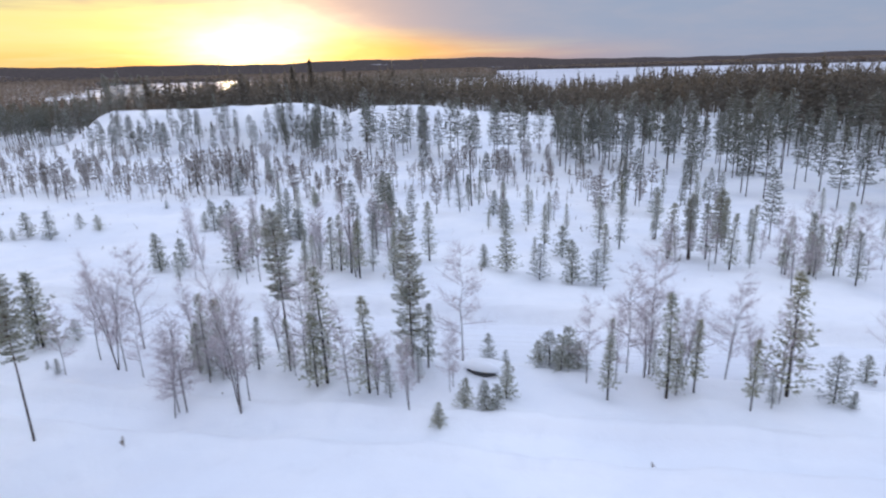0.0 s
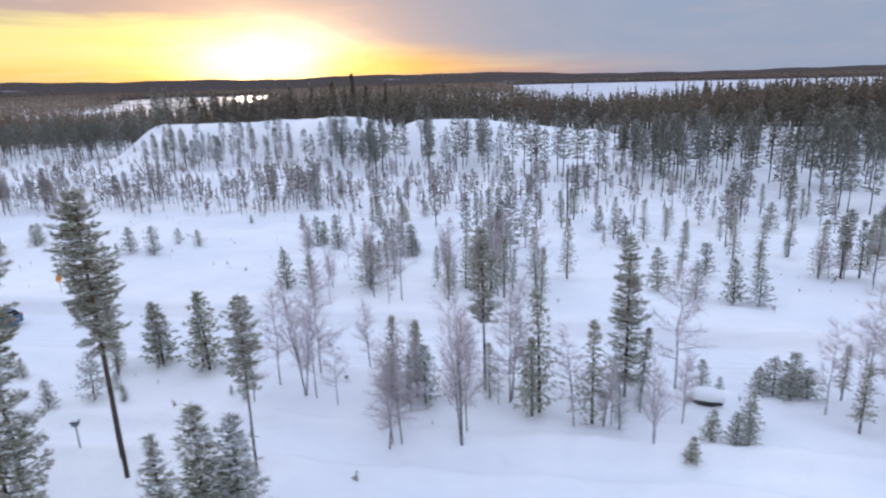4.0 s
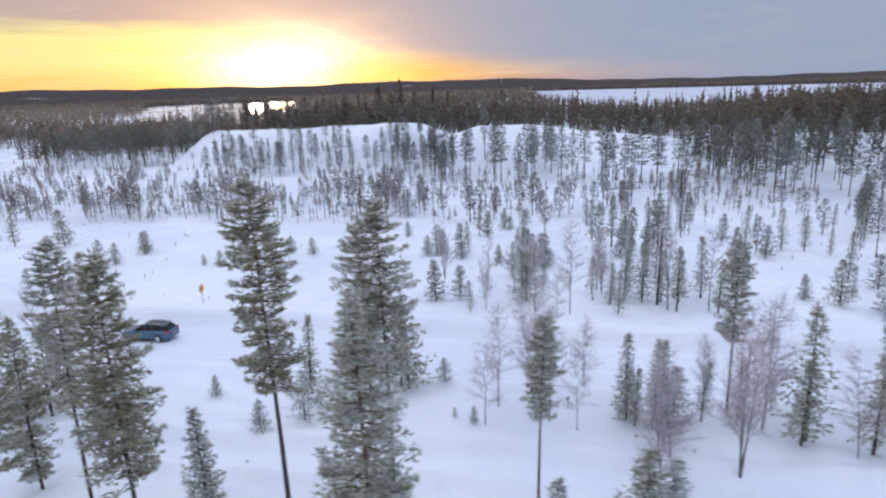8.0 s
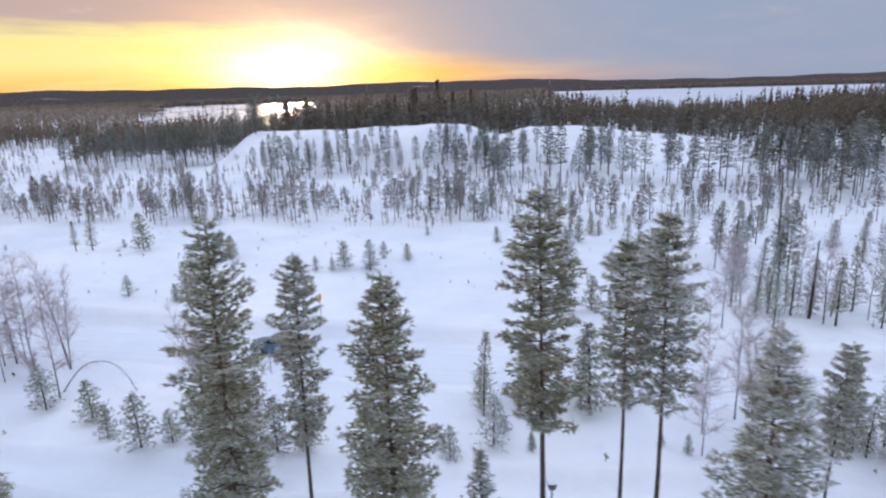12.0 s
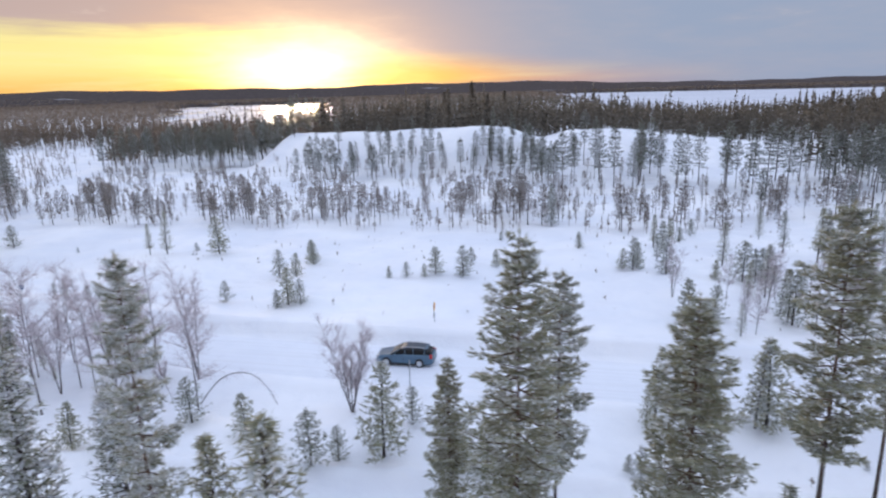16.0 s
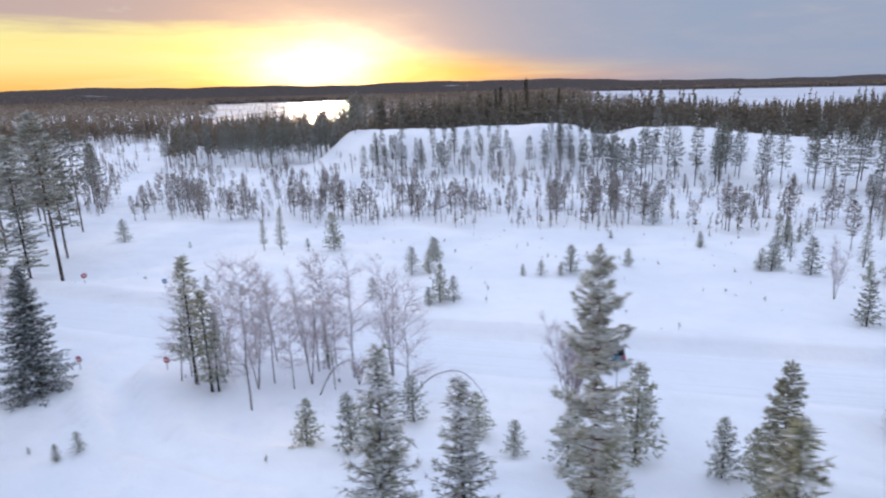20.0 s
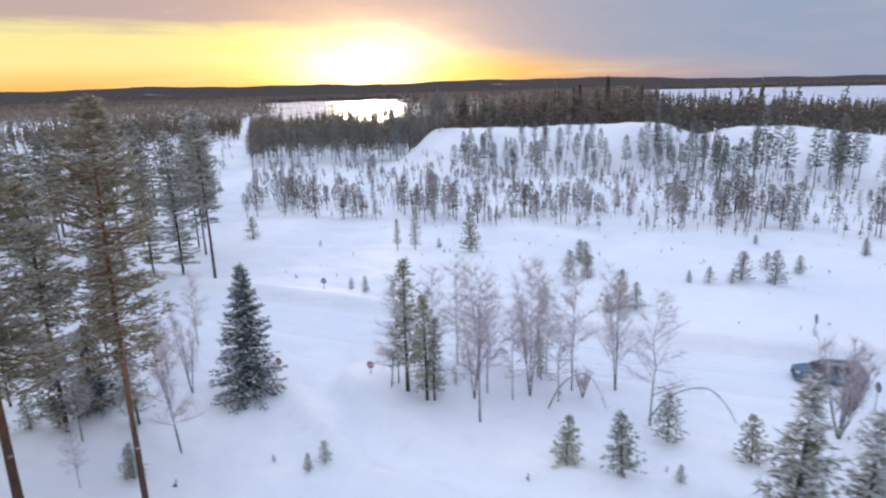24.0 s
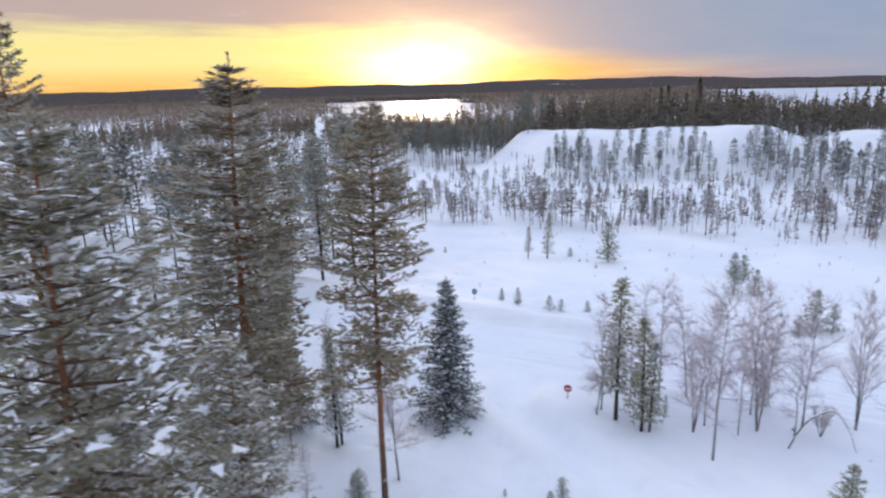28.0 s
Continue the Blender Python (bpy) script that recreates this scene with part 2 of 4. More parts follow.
def mesh_tris(name, tris, mat):
    """A mesh of loose triangles from an array (n, 3, 3)."""
    me = bpy.data.meshes.new(name)
    n = len(tris)
    me.vertices.add(3 * n)
    me.vertices.foreach_set("co", tris.astype(np.float32).ravel())
    me.loops.add(3 * n)
    me.loops.foreach_set("vertex_index", np.arange(3 * n, dtype=np.int32))
    me.polygons.add(n)
    me.polygons.foreach_set("loop_start", np.arange(0, 3 * n, 3, dtype=np.int32))
    me.materials.append(mat)
    me.update(calc_edges=True)
    me.validate()
    return me


def tube(verts, faces, path, radii, sides):
    """Adds a tapered tube along path to verts and faces."""
    path = [Vector(p) for p in path]
    base = len(verts)
    for i, p in enumerate(path):
        d = (path[min(i + 1, len(path) - 1)] - path[max(i - 1, 0)]).normalized()
        a = d.orthogonal().normalized()
        b = d.cross(a)
        for k in range(sides):
            ang = 2 * math.pi * k / sides
            verts.append(p + (a * math.cos(ang) + b * math.sin(ang)) * radii[i])
    for i in range(len(path) - 1):
        for k in range(sides):
            k2 = (k + 1) % sides
            faces.append((base + i * sides + k, base + i * sides + k2, base + (i + 1) * sides + k2, base + (i + 1) * sides + k))
    faces.append(tuple(base + (len(path) - 1) * sides + k for k in range(sides)))


def blades(P, D, L, Wd, rng, flat=0.0):
    """Needle sprays: one slim triangle at each P along D. flat: 0 any turn, 1 lying flat."""
    P, D = np.asarray(P, float), np.asarray(D, float)
    D = D / np.maximum(np.linalg.norm(D, axis=1, keepdims=True), 1e-6)
    R = rng.normal(size=P.shape)
    R[:, 2] += flat * 4
    S = np.cross(D, R)
    S /= np.maximum(np.linalg.norm(S, axis=1, keepdims=True), 1e-6)
    h = S * (np.asarray(Wd) / 2)[:, None]
    return np.stack([P - h, P + h, P + D * np.asarray(L)[:, None]], axis=1)


def part(name, me, parent, label=""):
    ob = new(name, me)
    ob.parent = parent
    return tagged(ob, label=label)


# ---- trees ----


def conifer(rng, h, crown, width, gap, per, tufts, size, form, sides=6, limbs=True, bend=0.02, full=0.8, stout=1.0):
    """A conifer of height h: verts and faces of the trunk, of the limbs, and the needle triangles.
    crown: where the crown begins (share of h); gap: between whorls; form: pine, spruce or young;
    full: from a pointed pine crown (0) to a round-topped one (1)."""
    tv, tf, lv, lf, tris = [], [], [], [], []
    r0 = (0.010 * h + 0.035) * stout
    lean = rng.normal(size=2) * bend
    path = []
    for i in range(8):
        u = i / 7
        path.append((lean[0] * h * u * u + rng.normal() * 0.012 * h * bend * 20 * u * (1 - u), lean[1] * h * u * u, -0.3 + (h + 0.3) * u))
    tube(tv, tf, path, [r0 * (1 - 0.93 * (i / 7) ** 1.1) for i in range(8)], sides)
    xs, ys, zs = zip(*path)
    z = crown * h
    P, D, L, Wd = [], [], [], []
    while z < h * 0.985:
        u = (z - crown * h) / (h * (1 - crown))
        if form == "pine":
            point = (0.55 + 0.45 * math.sin(math.pi * min(1, 0.25 + 0.7 * u))) * (1 - u ** 2.2 * 0.88)
            column = (0.60 + 0.55 * math.sin(math.pi * 0.62 * u ** 0.9)) * (1 - u ** 4.5) ** 0.8
            reach = width * (point * (1 - full) + 0.9 * column * full)
            rise = -0.14 + 0.42 * u
        elif form == "spruce":
            reach = width * (1 - u) ** 0.85 + 0.08
            rise = -0.38 + 0.75 * u
        else:
            reach = width * (1 - u) ** 0.75 + 0.06
            rise = 0.10 + 0.55 * u
        turn = rng.random() * 6.283
        k = per if form != "pine" else max(2, int(round(per * (0.7 + 0.6 * rng.random()))))
        for j in range(k):
            a = turn + 6.283 * j / k + rng.normal() * 0.25
            ln = reach * (0.62 + 0.5 * rng.random())
            if form == "pine":
                ln = reach * (0.58 + 0.56 * rng.random())
                if rng.random() < 0.06 + 0.26 * (1 - u) ** 2:
                    ln *= 0.35
            zz = z + rng.normal() * gap * 0.16
            o = np.array([np.interp(zz, zs, xs), np.interp(zz, zs, ys), zz])
            d = np.array([math.cos(a), math.sin(a), rise + rng.normal() * 0.10])
            mid = o + d * ln * 0.5 + np.array([0, 0, -0.05 * ln if form != "young" else 0.0])
            end = o + d * ln + np.array([0, 0, (0.10 if form == "pine" else 0.06) * ln])
            if limbs:
                rr = 0.010 + 0.012 * ln
                tube(lv, lf, [o, mid, end], [rr, rr * 0.65, rr * 0.25], 3)
            n = max(2, int(tufts * (ln / max(width, 0.3) + (0.05 * u if form == "pine" else 0.0)) * (0.7 + 0.6 * rng.random())))
            start = 0.14 if form == "pine" else 0.06
            out = np.array([math.cos(a), math.sin(a), 0])
            across = np.array([-math.sin(a), math.cos(a), 0])
            for q in range(n):
                s = start + (1 - start) * ((q + rng.random()) / n) ** (0.75 if form == "pine" else 1.0)
                c = o * (1 - s) ** 2 + mid * 2 * s * (1 - s) + end * s * s
                spread = ln * (0.54 if form == "pine" else 0.26) * (1.05 - s * 0.70) * rng.uniform(-1, 1)
                c = c + across * spread + np.array([0, 0, rng.normal() * (0.03 if form == "pine" else 0.05) * size / 0.3])
                for b in range(4 if form == "pine" else 5):
                    v = out * rng.uniform(0.1, 1.0) + across * (rng.uniform(-1.0, 1.0) + spread / max(ln, 0.2)) + np.array([0, 0, rng.normal() * (0.17 if form == "pine" else 0.30) + (0.10 if form == "pine" else 0.02 if form == "young" else -0.22)])
                    P.append(c)
                    D.append(v)
                    L.append(size * rng.uniform(0.7, 1.3))
                    Wd.append(size * (rng.uniform(0.26, 0.50) if form == "pine" else rng.uniform(0.20, 0.38)))
        z += gap * rng.uniform(0.7, 1.3) * (1.05 - 0.38 * u if form == "pine" else 1.05 - 0.45 * u)
    # leader
    tip = np.array([xs[-1], ys[-1], h])
    for b in range(14):
        s = rng.random() * min(0.10 * h, 0.7)
        P.append(tip - np.array([0, 0, s]))
        a = rng.random() * 6.283
        D.append((math.cos(a) * 0.6, math.sin(a) * 0.6, 0.9))
        L.append(size * rng.uniform(0.6, 1.1))
        Wd.append(size * 0.3)
    tris = blades(P, D, L, Wd, rng, 0.8 if form == "pine" else 0.25)
    return tv, tf, lv, lf, tris


def snow_pads(rng, tris, share):
    """Flat caps of snow on some of the boughs."""
    pick_ = rng.random(len(tris)) < share
    c = tris[pick_].mean(axis=1) + np.array([0, 0, 0.05])
    a = rng.random(len(c)) * 6.283
    d = np.stack([np.cos(a), np.sin(a), rng.normal(size=len(c)) * 0.12 - 0.1], -1)
    n = len(c)
    return blades(c - d * 0.16, d, rng.uniform(0.25, 0.5, n), rng.uniform(0.14, 0.30, n), rng, 3.0)


def birch_form(rng, h, stems, twigs, spread):
    """A bare birch: trunk, limbs and fine twigs."""
    tv, tf, lv, lf = [], [], [], []
    P, D, L, Wd = [], [], [], []
    for s in range(stems):
        a0 = rng.random() * 6.283
        k = 0.0 if stems == 1 else spread
        hh = h * (1 if s == 0 else rng.uniform(0.75, 0.97))
        path = []
        wob = rng.normal(size=(7, 2)) * 0.012 * h
        for i in range(7):
            u = i / 6
            path.append((math.cos(a0) * k * hh * u + wob[i][0] * u, math.sin(a0) * k * hh * u + wob[i][1] * u, -0.25 + (hh + 0.25) * u))
        r0 = 0.0050 * h + 0.016
        tube(tv, tf, path, [r0 * (1 - 0.9 * i / 6) for i in range(7)], 5)
        xs, ys, zs = zip(*path)
        nb = int(9 + 2.6 * h / stems)
        for b in range(nb):
            u = 0.22 + 0.76 * (b + rng.random()) / nb
            z = hh * u
            o = np.array([np.interp(z, zs, xs), np.interp(z, zs, ys), z])
            a = rng.random() * 6.283
            ln = hh * 0.26 * (1.15 - u) * rng.uniform(0.7, 1.3) + 0.25
            d = np.array([math.cos(a), math.sin(a), rng.uniform(0.15, 1.0) if stems < 3 else rng.uniform(1.0, 2.2)])
            d /= np.linalg.norm(d)
            end = o + d * ln
            tube(lv, lf, [o, o + d * ln * 0.55 + np.array([0, 0, 0.02 * ln]), end], [0.011 + 0.003 * ln, 0.009, 0.005], 3)
            for q in range(int(twigs * (0.5 + ln / 2.0))):
                s2 = rng.uniform(0.15, 1.0)
                p = o + d * ln * s2
                v = d * 0.6 + rng.normal(size=3) * 0.55 + np.array([0, 0, 0.25])
                P.append(p)
                D.append(v)
                L.append(rng.uniform(0.30, 0.95) * (0.45 + 0.075 * h))
                Wd.append(rng.uniform(0.012, 0.026))
                if rng.random() < 0.7:
                    vn = v / np.linalg.norm(v)
                    P.append(p + vn * L[-1] * rng.uniform(0.3, 0.7))
                    D.append(vn + rng.normal(size=3) * 0.5)
                    L.append(L[-1] * 0.6)
                    Wd.append(0.017)
    return tv, tf, lv, lf, blades(P, D, L, Wd, rng)


KINDS = {}


def build_tree(kind, variant):
    """The meshes of one variant of a kind of tree; heights are metres at scale 1."""
    rng = np.random.default_rng(sum(ord(c) for c in kind) * 31 + variant * 7)
    if kind == "pine":
        h = 15.0
        got = conifer(rng, h, (0.48, 0.10, 0.43, 0.50, 0.30)[variant % 5], (1.85, 2.1, 1.75, 1.75, 2.15)[variant % 5], 0.43, 6, 42, 0.24, "pine", full=(0.75, 0.4, 0.7, 0.8, 0.5)[variant % 5], stout=0.72)
        mats = (BARK, BARK, PINE)
    elif kind == "bigpine":
        h = 22.0
        got = conifer(rng, h, (0.33, 0.40)[variant % 2], (3.3, 3.3)[variant % 2], 0.50, 6, 54, 0.27, "pine", full=(0.12, 0.6)[variant % 2], stout=0.8)
        mats = (REDBARK, REDBARK, OLDPINE)
    elif kind == "frostpine":
        h = 17.0
        got = conifer(rng, h, (0.12, 0.20)[variant % 2], (3.5, 3.1)[variant % 2], 0.46, 6, 44, 0.26, "pine", full=0.5, stout=0.85)
        mats = (REDBARK, BARK, RIMED)
    elif kind == "midpine":
        h = 14.0
        got = conifer(rng, h, (0.34, 0.26, 0.42, 0.30)[variant % 4], (1.9, 2.1, 1.7, 2.0)[variant % 4], 0.58, 5, 9, 0.52, "pine", 5, False, full=(0.45, 0.2, 0.6, 0.3)[variant % 4], stout=0.68)
        mats = (GREYBARK, GREYBARK, WOODS)
    elif kind == "young":
        h = 9.0
        got = conifer(rng, h, 0.06, (2.0, 1.65, 2.15, 1.75)[variant % 4], 0.38, 6, 13, 0.27, "young")
        mats = (DARKBARK, DARKBARK, (PINE, FROSTY)[variant % 2])
    elif kind == "small":
        h = 3.0
        got = conifer(rng, h, 0.08, (1.10, 0.90, 1.25, 1.0)[variant % 4], 0.24, 6, 9, 0.20, "young", 5, False)
        mats = (DARKBARK, DARKBARK, (FROSTY, PINE)[variant == 3])
    elif kind == "spruce":
        h = 10.0
        got = conifer(rng, h, 0.04, (3.1, 2.4)[variant % 2], 0.29, 9, 28, 0.26, "spruce")
        mats = (DARKBARK, DARKBARK, SPRUCE)
    elif kind == "farspruce":
        h = 15.0
        got = conifer(rng, h, (0.08, 0.16)[variant % 2], (2.3, 1.9)[variant % 2], 0.70, 7, 8, 0.60, "spruce", 5, False)
        mats = (DARKBARK, DARKBARK, DARKWOODS)
    elif kind == "thin":
        h = 7.0
        got = conifer(rng, h, (0.12, 0.22, 0.08, 0.16)[variant % 4], (1.25, 1.05, 1.45, 1.2)[variant % 4], 0.33, 6, 7, 0.26, "young", 5, False, 0.03)
        mats = (DARKBARK, DARKBARK, (PINE, FROSTY)[variant == 3])
    elif kind == "midyoung":
        h = 5.0
        got = conifer(rng, h, (0.22, 0.38, 0.42, 0.30)[variant % 4], (1.00, 0.90, 1.05, 0.85)[variant % 4], 0.30, 5, 6, 0.30, "pine", 4, False, 0.05, 0.45, 0.75)
        mats = (GREYBARK, GREYBARK, YOUNG)
    elif kind == "birch":
        h = 9.0
        got = birch_form(rng, h, (1, 2, 1, 3)[variant % 4], 27, 0.12)
        mats = (BIRCH, BIRCH, TWIG)
    elif kind == "midbirch":
        h = 6.0
        got = birch_form(rng, h, 1, 7, 0.1)
        mats = (BIRCH, BIRCH, TWIG)
    elif kind == "shrub":
        h = 6.5
        got = birch_form(rng, h, 9, 30, 0.27)
        mats = (BIRCH, BIRCH, TWIG)
    tv, tf, lv, lf, tris = got
    meshes = [("trunk", mesh_from("trunk", tv, tf, mats[0], True))]
    if lf:
        meshes.append(("branchwood", mesh_from("branchwood", lv, lf, mats[1], True)))
    meshes.append(("twigwork" if kind in ("birch", "midbirch", "shrub") else "crown", mesh_tris("crown", tris, mats[2])))
    if kind in ("spruce", "young", "frostpine"):
        meshes.append(("snow_load", mesh_tris("snow_load", snow_pads(rng, tris, {"spruce": 0.05, "young": 0.004, "frostpine": 0.03}[kind]), SNOW)))
    return h, meshes


SPECIES = {
    "pine": ("scots_pine", "tall Scots pine with reddish bark and frost-dusted crown in snow", "pine tree"),
    "bigpine": ("scots_pine", "very tall old Scots pine with orange upper trunk in snow", "pine tree"),
    "frostpine": ("scots_pine", "broad Scots pine with heavily frosted boughs in snow", "pine tree"),
    "midpine": ("forest_pine", "slender Scots pine with bare lower trunk in snow", "pine tree"),
    "young": ("young_pine", "bushy young pine with grey-green frosted needles in snow", "pine tree"),
    "small": ("pine_sapling", "small frosted conifer sapling standing in deep snow", "sapling"),
    "spruce": ("spruce", "dark dense spruce with snow on its boughs", "spruce tree"),
    "farspruce": ("spruce", "tall dark spruce standing above the far woods", "spruce tree"),
    "thin": ("slender_conifer", "slender frosted conifer with short branches in snow", "conifer"),
    "midyoung": ("young_conifer", "thin young conifer on the snowy clearing", "conifer"),
    "birch": ("birch", "bare birch with frosted violet-brown twigs in snow", "birch tree"),
    "midbirch": ("birch", "bare thin birch on the snowy clearing", "birch tree"),
    "shrub": ("willow_shrub", "bare many-stemmed shrub with upright frosted twigs", "shrub"),
}
rnd = random.Random(11)


def plant(kind, x, y, h, variant=None, wide=1.0, label="", group="", z=None):
    """Stands one tree of height h at (x, y) on the snow."""
    v = variant if variant is not None else rnd.randrange({"pine": 5, "bigpine": 2, "frostpine": 2, "midpine": 4, "young": 4, "small": 4, "spruce": 2, "farspruce": 2, "thin": 4, "midyoung": 4, "birch": 4, "midbirch": 2, "shrub": 1}[kind])
    if (kind, v) not in KINDS:
        KINDS[(kind, v)] = [*build_tree(kind, v), None]
    h0, meshes, first = KINDS[(kind, v)]
    s = h / h0
    w = s * wide * rnd.uniform(0.92, 1.1)
    m = Matrix.LocRotScale((x, y, ground_z(x, y) if z is None else z), Euler((0, 0, rnd.random() * 6.28)), (w, w, s))
    name, text, cat = SPECIES[kind]
    if first is None:
        ob = new(name)
        for pn, me in meshes:
            tagged(part(pn, me, ob), kind="stuff" if pn in ("branchwood", "twigwork", "snow_load") else "")
        ob.matrix_basis = m
        KINDS[(kind, v)][2] = ob
    else:
        ob = copy_thing(first, m @ Matrix.Diagonal((*first.scale, 1)).inverted())
    return tagged(ob, label or text, cat, group)


# ---- ground ----


def crest(x):
    """Height of the snow bank behind the clearing."""
    h = 9.4 * smooth01(-158, -143, x) + 1.4 * np.exp(-((x + 80) / 26) ** 2) - 3.2 * np.exp(-((x + 62) / 7) ** 2)
    h = h - 4.2 * smooth01(-46, 6, x) - 1.5 * np.exp(-((x - 9) / 4.5) ** 2) - 5.2 * smooth01(50, 110, x)
    return np.maximum(h, 0)


def base_z(x, y):
    """Broad shape of the land."""
    z = -2.0 * smooth01(62, 118, y) * (1 - smooth01(240, 400, y))
    c = 194 - 4 * smooth01(-140, -60, x)
    h = crest(x)
    k = smooth01(c - 24, c + 2, y)
    back = 1 - 0.5 * smooth01(c + 4, c + 50, y) - 0.5 * smooth01(c + 120, c + 330, y)
    return z + (h + 1.5 * (h > 0.2)) * k * back


def road_y(x):
    """Centre line of the road."""
    return 45.6 + 0.0009 * (x + 60) ** 2 * (x < -60) - 0.0006 * (x + 60) ** 2 * (x > -60)


TRACK = ((40, 29.5), (-10, 30.5), (-33, 30.8), (-51, 30.0), (-65, 28.4), (-82, 26.8), (-91, 28.2), (-97, 31.5), (-101, 36), (-102, 42))


def track_distance(x, y):
    d = np.full(np.shape(x), 1e9)
    for (ax, ay), (bx, by) in zip(TRACK[:-1], TRACK[1:]):
        vx, vy = bx - ax, by - ay
        t = np.clip(((x - ax) * vx + (y - ay) * vy) / (vx * vx + vy * vy), 0, 1)
        d = np.minimum(d, np.hypot(x - ax - t * vx, y - ay - t * vy))
    return d


def waves(x, y):
    """Drifts and hummocks in the snow."""
    z = 0.26 * np.sin(x * 0.23 + 1.3 * np.sin(y * 0.11)) * np.sin(y * 0.19 + x * 0.05)
    z += 0.20 * np.sin(x * 0.61 + 2.1 * np.sin(y * 0.37)) * np.sin(y * 0.53 + 1.7 * np.sin(x * 0.21))
    z += 0.10 * np.sin(x * 1.7 + y * 0.9 + 2 * np.sin(x * 0.31)) * np.sin(y * 1.9 - x * 0.6)
    return z


def land(x, y):
    """Height of the snow surface, arrays in and out."""
    x, y = np.asarray(x, float), np.asarray(y, float)
    z = base_z(x, y)
    d = np.abs(y - road_y(x))
    near = 1 - smooth01(600, 1200, np.hypot(x, y))
    z = z + waves(x, y) * near * smooth01(3.0, 8.0, d)
    # road cut with ploughed banks
    far_bank = 1.15 * smooth01(3.7, 4.7, d) * np.exp(-np.maximum(d - 4.9, 0) / 2.6)
    near_bank = 0.34 * np.exp(-((d - 5.1) / 0.8) ** 2) * (1 - np.exp(-((x + 102) / 5.0) ** 2))
    z = z - 0.30 * (1 - smooth01(3.4, 4.3, d)) + np.where(y > road_y(x), far_bank, near_bank) * near
    # trodden track
    t = track_distance(x, y)
    z = z - 0.50 * (1 - smooth01(0.8, 1.6, t)) + 0.36 * np.exp(-((t - 2.0) / 0.5) ** 2) * (y < 39)
    # mound by the bush beyond the road, hump over the fallen log
    z = z + 0.9 * np.exp(-(((x + 77.5) / 2.2) ** 2 + ((y - 57.5) / 1.2) ** 2)) + 0.75 * np.exp(-(((x + 3.4) / 1.5) ** 2 + ((y - 38.2) / 0.9) ** 2))
    # far hills
    r = np.hypot(x + 45, y)
    a = np.degrees(np.arctan2(-(x + 45), y))
    ridge = 66 - 42 * smooth01(16, -14, a) + (6 * np.sin(a * 0.16 + 1.0) + 4 * np.sin(a * 0.47)) * smooth01(-22, -4, a) + 2 * np.sin(a * 1.3 + 2)
    z = z + ridge * smooth01(2600, 4300, r) * (y > 0)
    return z


def ground_z(x, y):
    return float(land(x, y))


def steps(stops):
    """Coordinates with the given spacing up to each stop."""
    out = [stops[0][0]]
    for (a, da), (b, db) in zip(stops[:-1], stops[1:]):
        n = max(1, int(round((b - a) / ((da + db) / 2))))
        r = (db / da) ** (1 / n)
        w = np.cumsum(da * r ** np.arange(n))
        out += list(a + (b - a) * w / w[-1])
    return np.array(out)


gx = steps(((-4700, 260), (-900, 60), (-260, 5), (-150, 1.1), (40, 1.1), (120, 5), (900, 60), (4700, 260)))
gy = steps(((-900, 200), (-60, 8), (16, 0.8), (26, 0.45), (62, 0.45), (72, 1.0), (205, 1.3), (330, 7), (1200, 60), (4750, 220)))
X, Y = np.meshgrid(gx, gy)
Z = land(X, Y)
nx, ny = len(gx), len(gy)
me = bpy.data.meshes.new("ground")
me.vertices.add(nx * ny)
me.vertices.foreach_set("co", np.stack([X, Y, Z], -1).astype(np.float32).ravel())
ii = (np.arange(ny - 1)[:, None] * nx + np.arange(nx - 1)[None, :]).ravel()
quads = np.stack([ii, ii + 1, ii + nx + 1, ii + nx], -1).astype(np.int32)
me.loops.add(quads.size)
me.loops.foreach_set("vertex_index", quads.ravel())
me.polygons.add(len(quads))
me.polygons.foreach_set("loop_start", np.arange(0, quads.size, 4, dtype=np.int32))
me.polygons.foreach_set("use_smooth", np.ones(len(quads), dtype=bool))
me.materials.append(SNOW)
me.update(calc_edges=True)
tagged(new("ground", me), "rolling deep snow with drifts, banks and a steep bank", "snow", kind="structure")

# road of packed snow in its cut
rv, rf = [], []
cross = (-3.5, -2.6, -1.9, -1.5, -1.1, -0.4, 0.4, 1.1, 1.5, 1.9, 2.6, 3.5)
dip = (-0.10, 0.01, -0.015, -0.04, -0.015, 0.02, 0.02, -0.015, -0.04, -0.015, 0.01, -0.10)
rx = np.arange(-330, 200, 1.5)
for i, x in enumerate(rx):
    for o, dz in zip(cross, dip):
        y = float(road_y(x)) + o
        rv.append((x, y, float(base_z(x, y)) - 0.22 + dz + 0.012 * math.sin(x * 0.7 + o * 3)))
    if i:
        k = len(cross)
        for j in range(k - 1):
            a = (i - 1) * k + j
            rf.append((a, a + k, a + k + 1, a + 1))
tagged(new("road", mesh_from("road", rv, rf, ROADSNOW, True)), "packed snow road with shallow wheel ruts", "road", kind="structure")


def clump(x, y, h):
    """A low bush of conifers grown together: several saplings side by side."""
    for dx, dy, k in ((-0.28, 0.0, 0.85), (0.25, 0.12, 1.0), (0.02, -0.2, 0.7), (0.5, -0.05, 0.65), (-0.55, 0.1, 0.6)):
        plant("small", x + dx * h * 0.8, y + dy * h, h * k, wide=1.25, label="bushy frosted conifer in a tight clump on the snow", group="conifer clump")


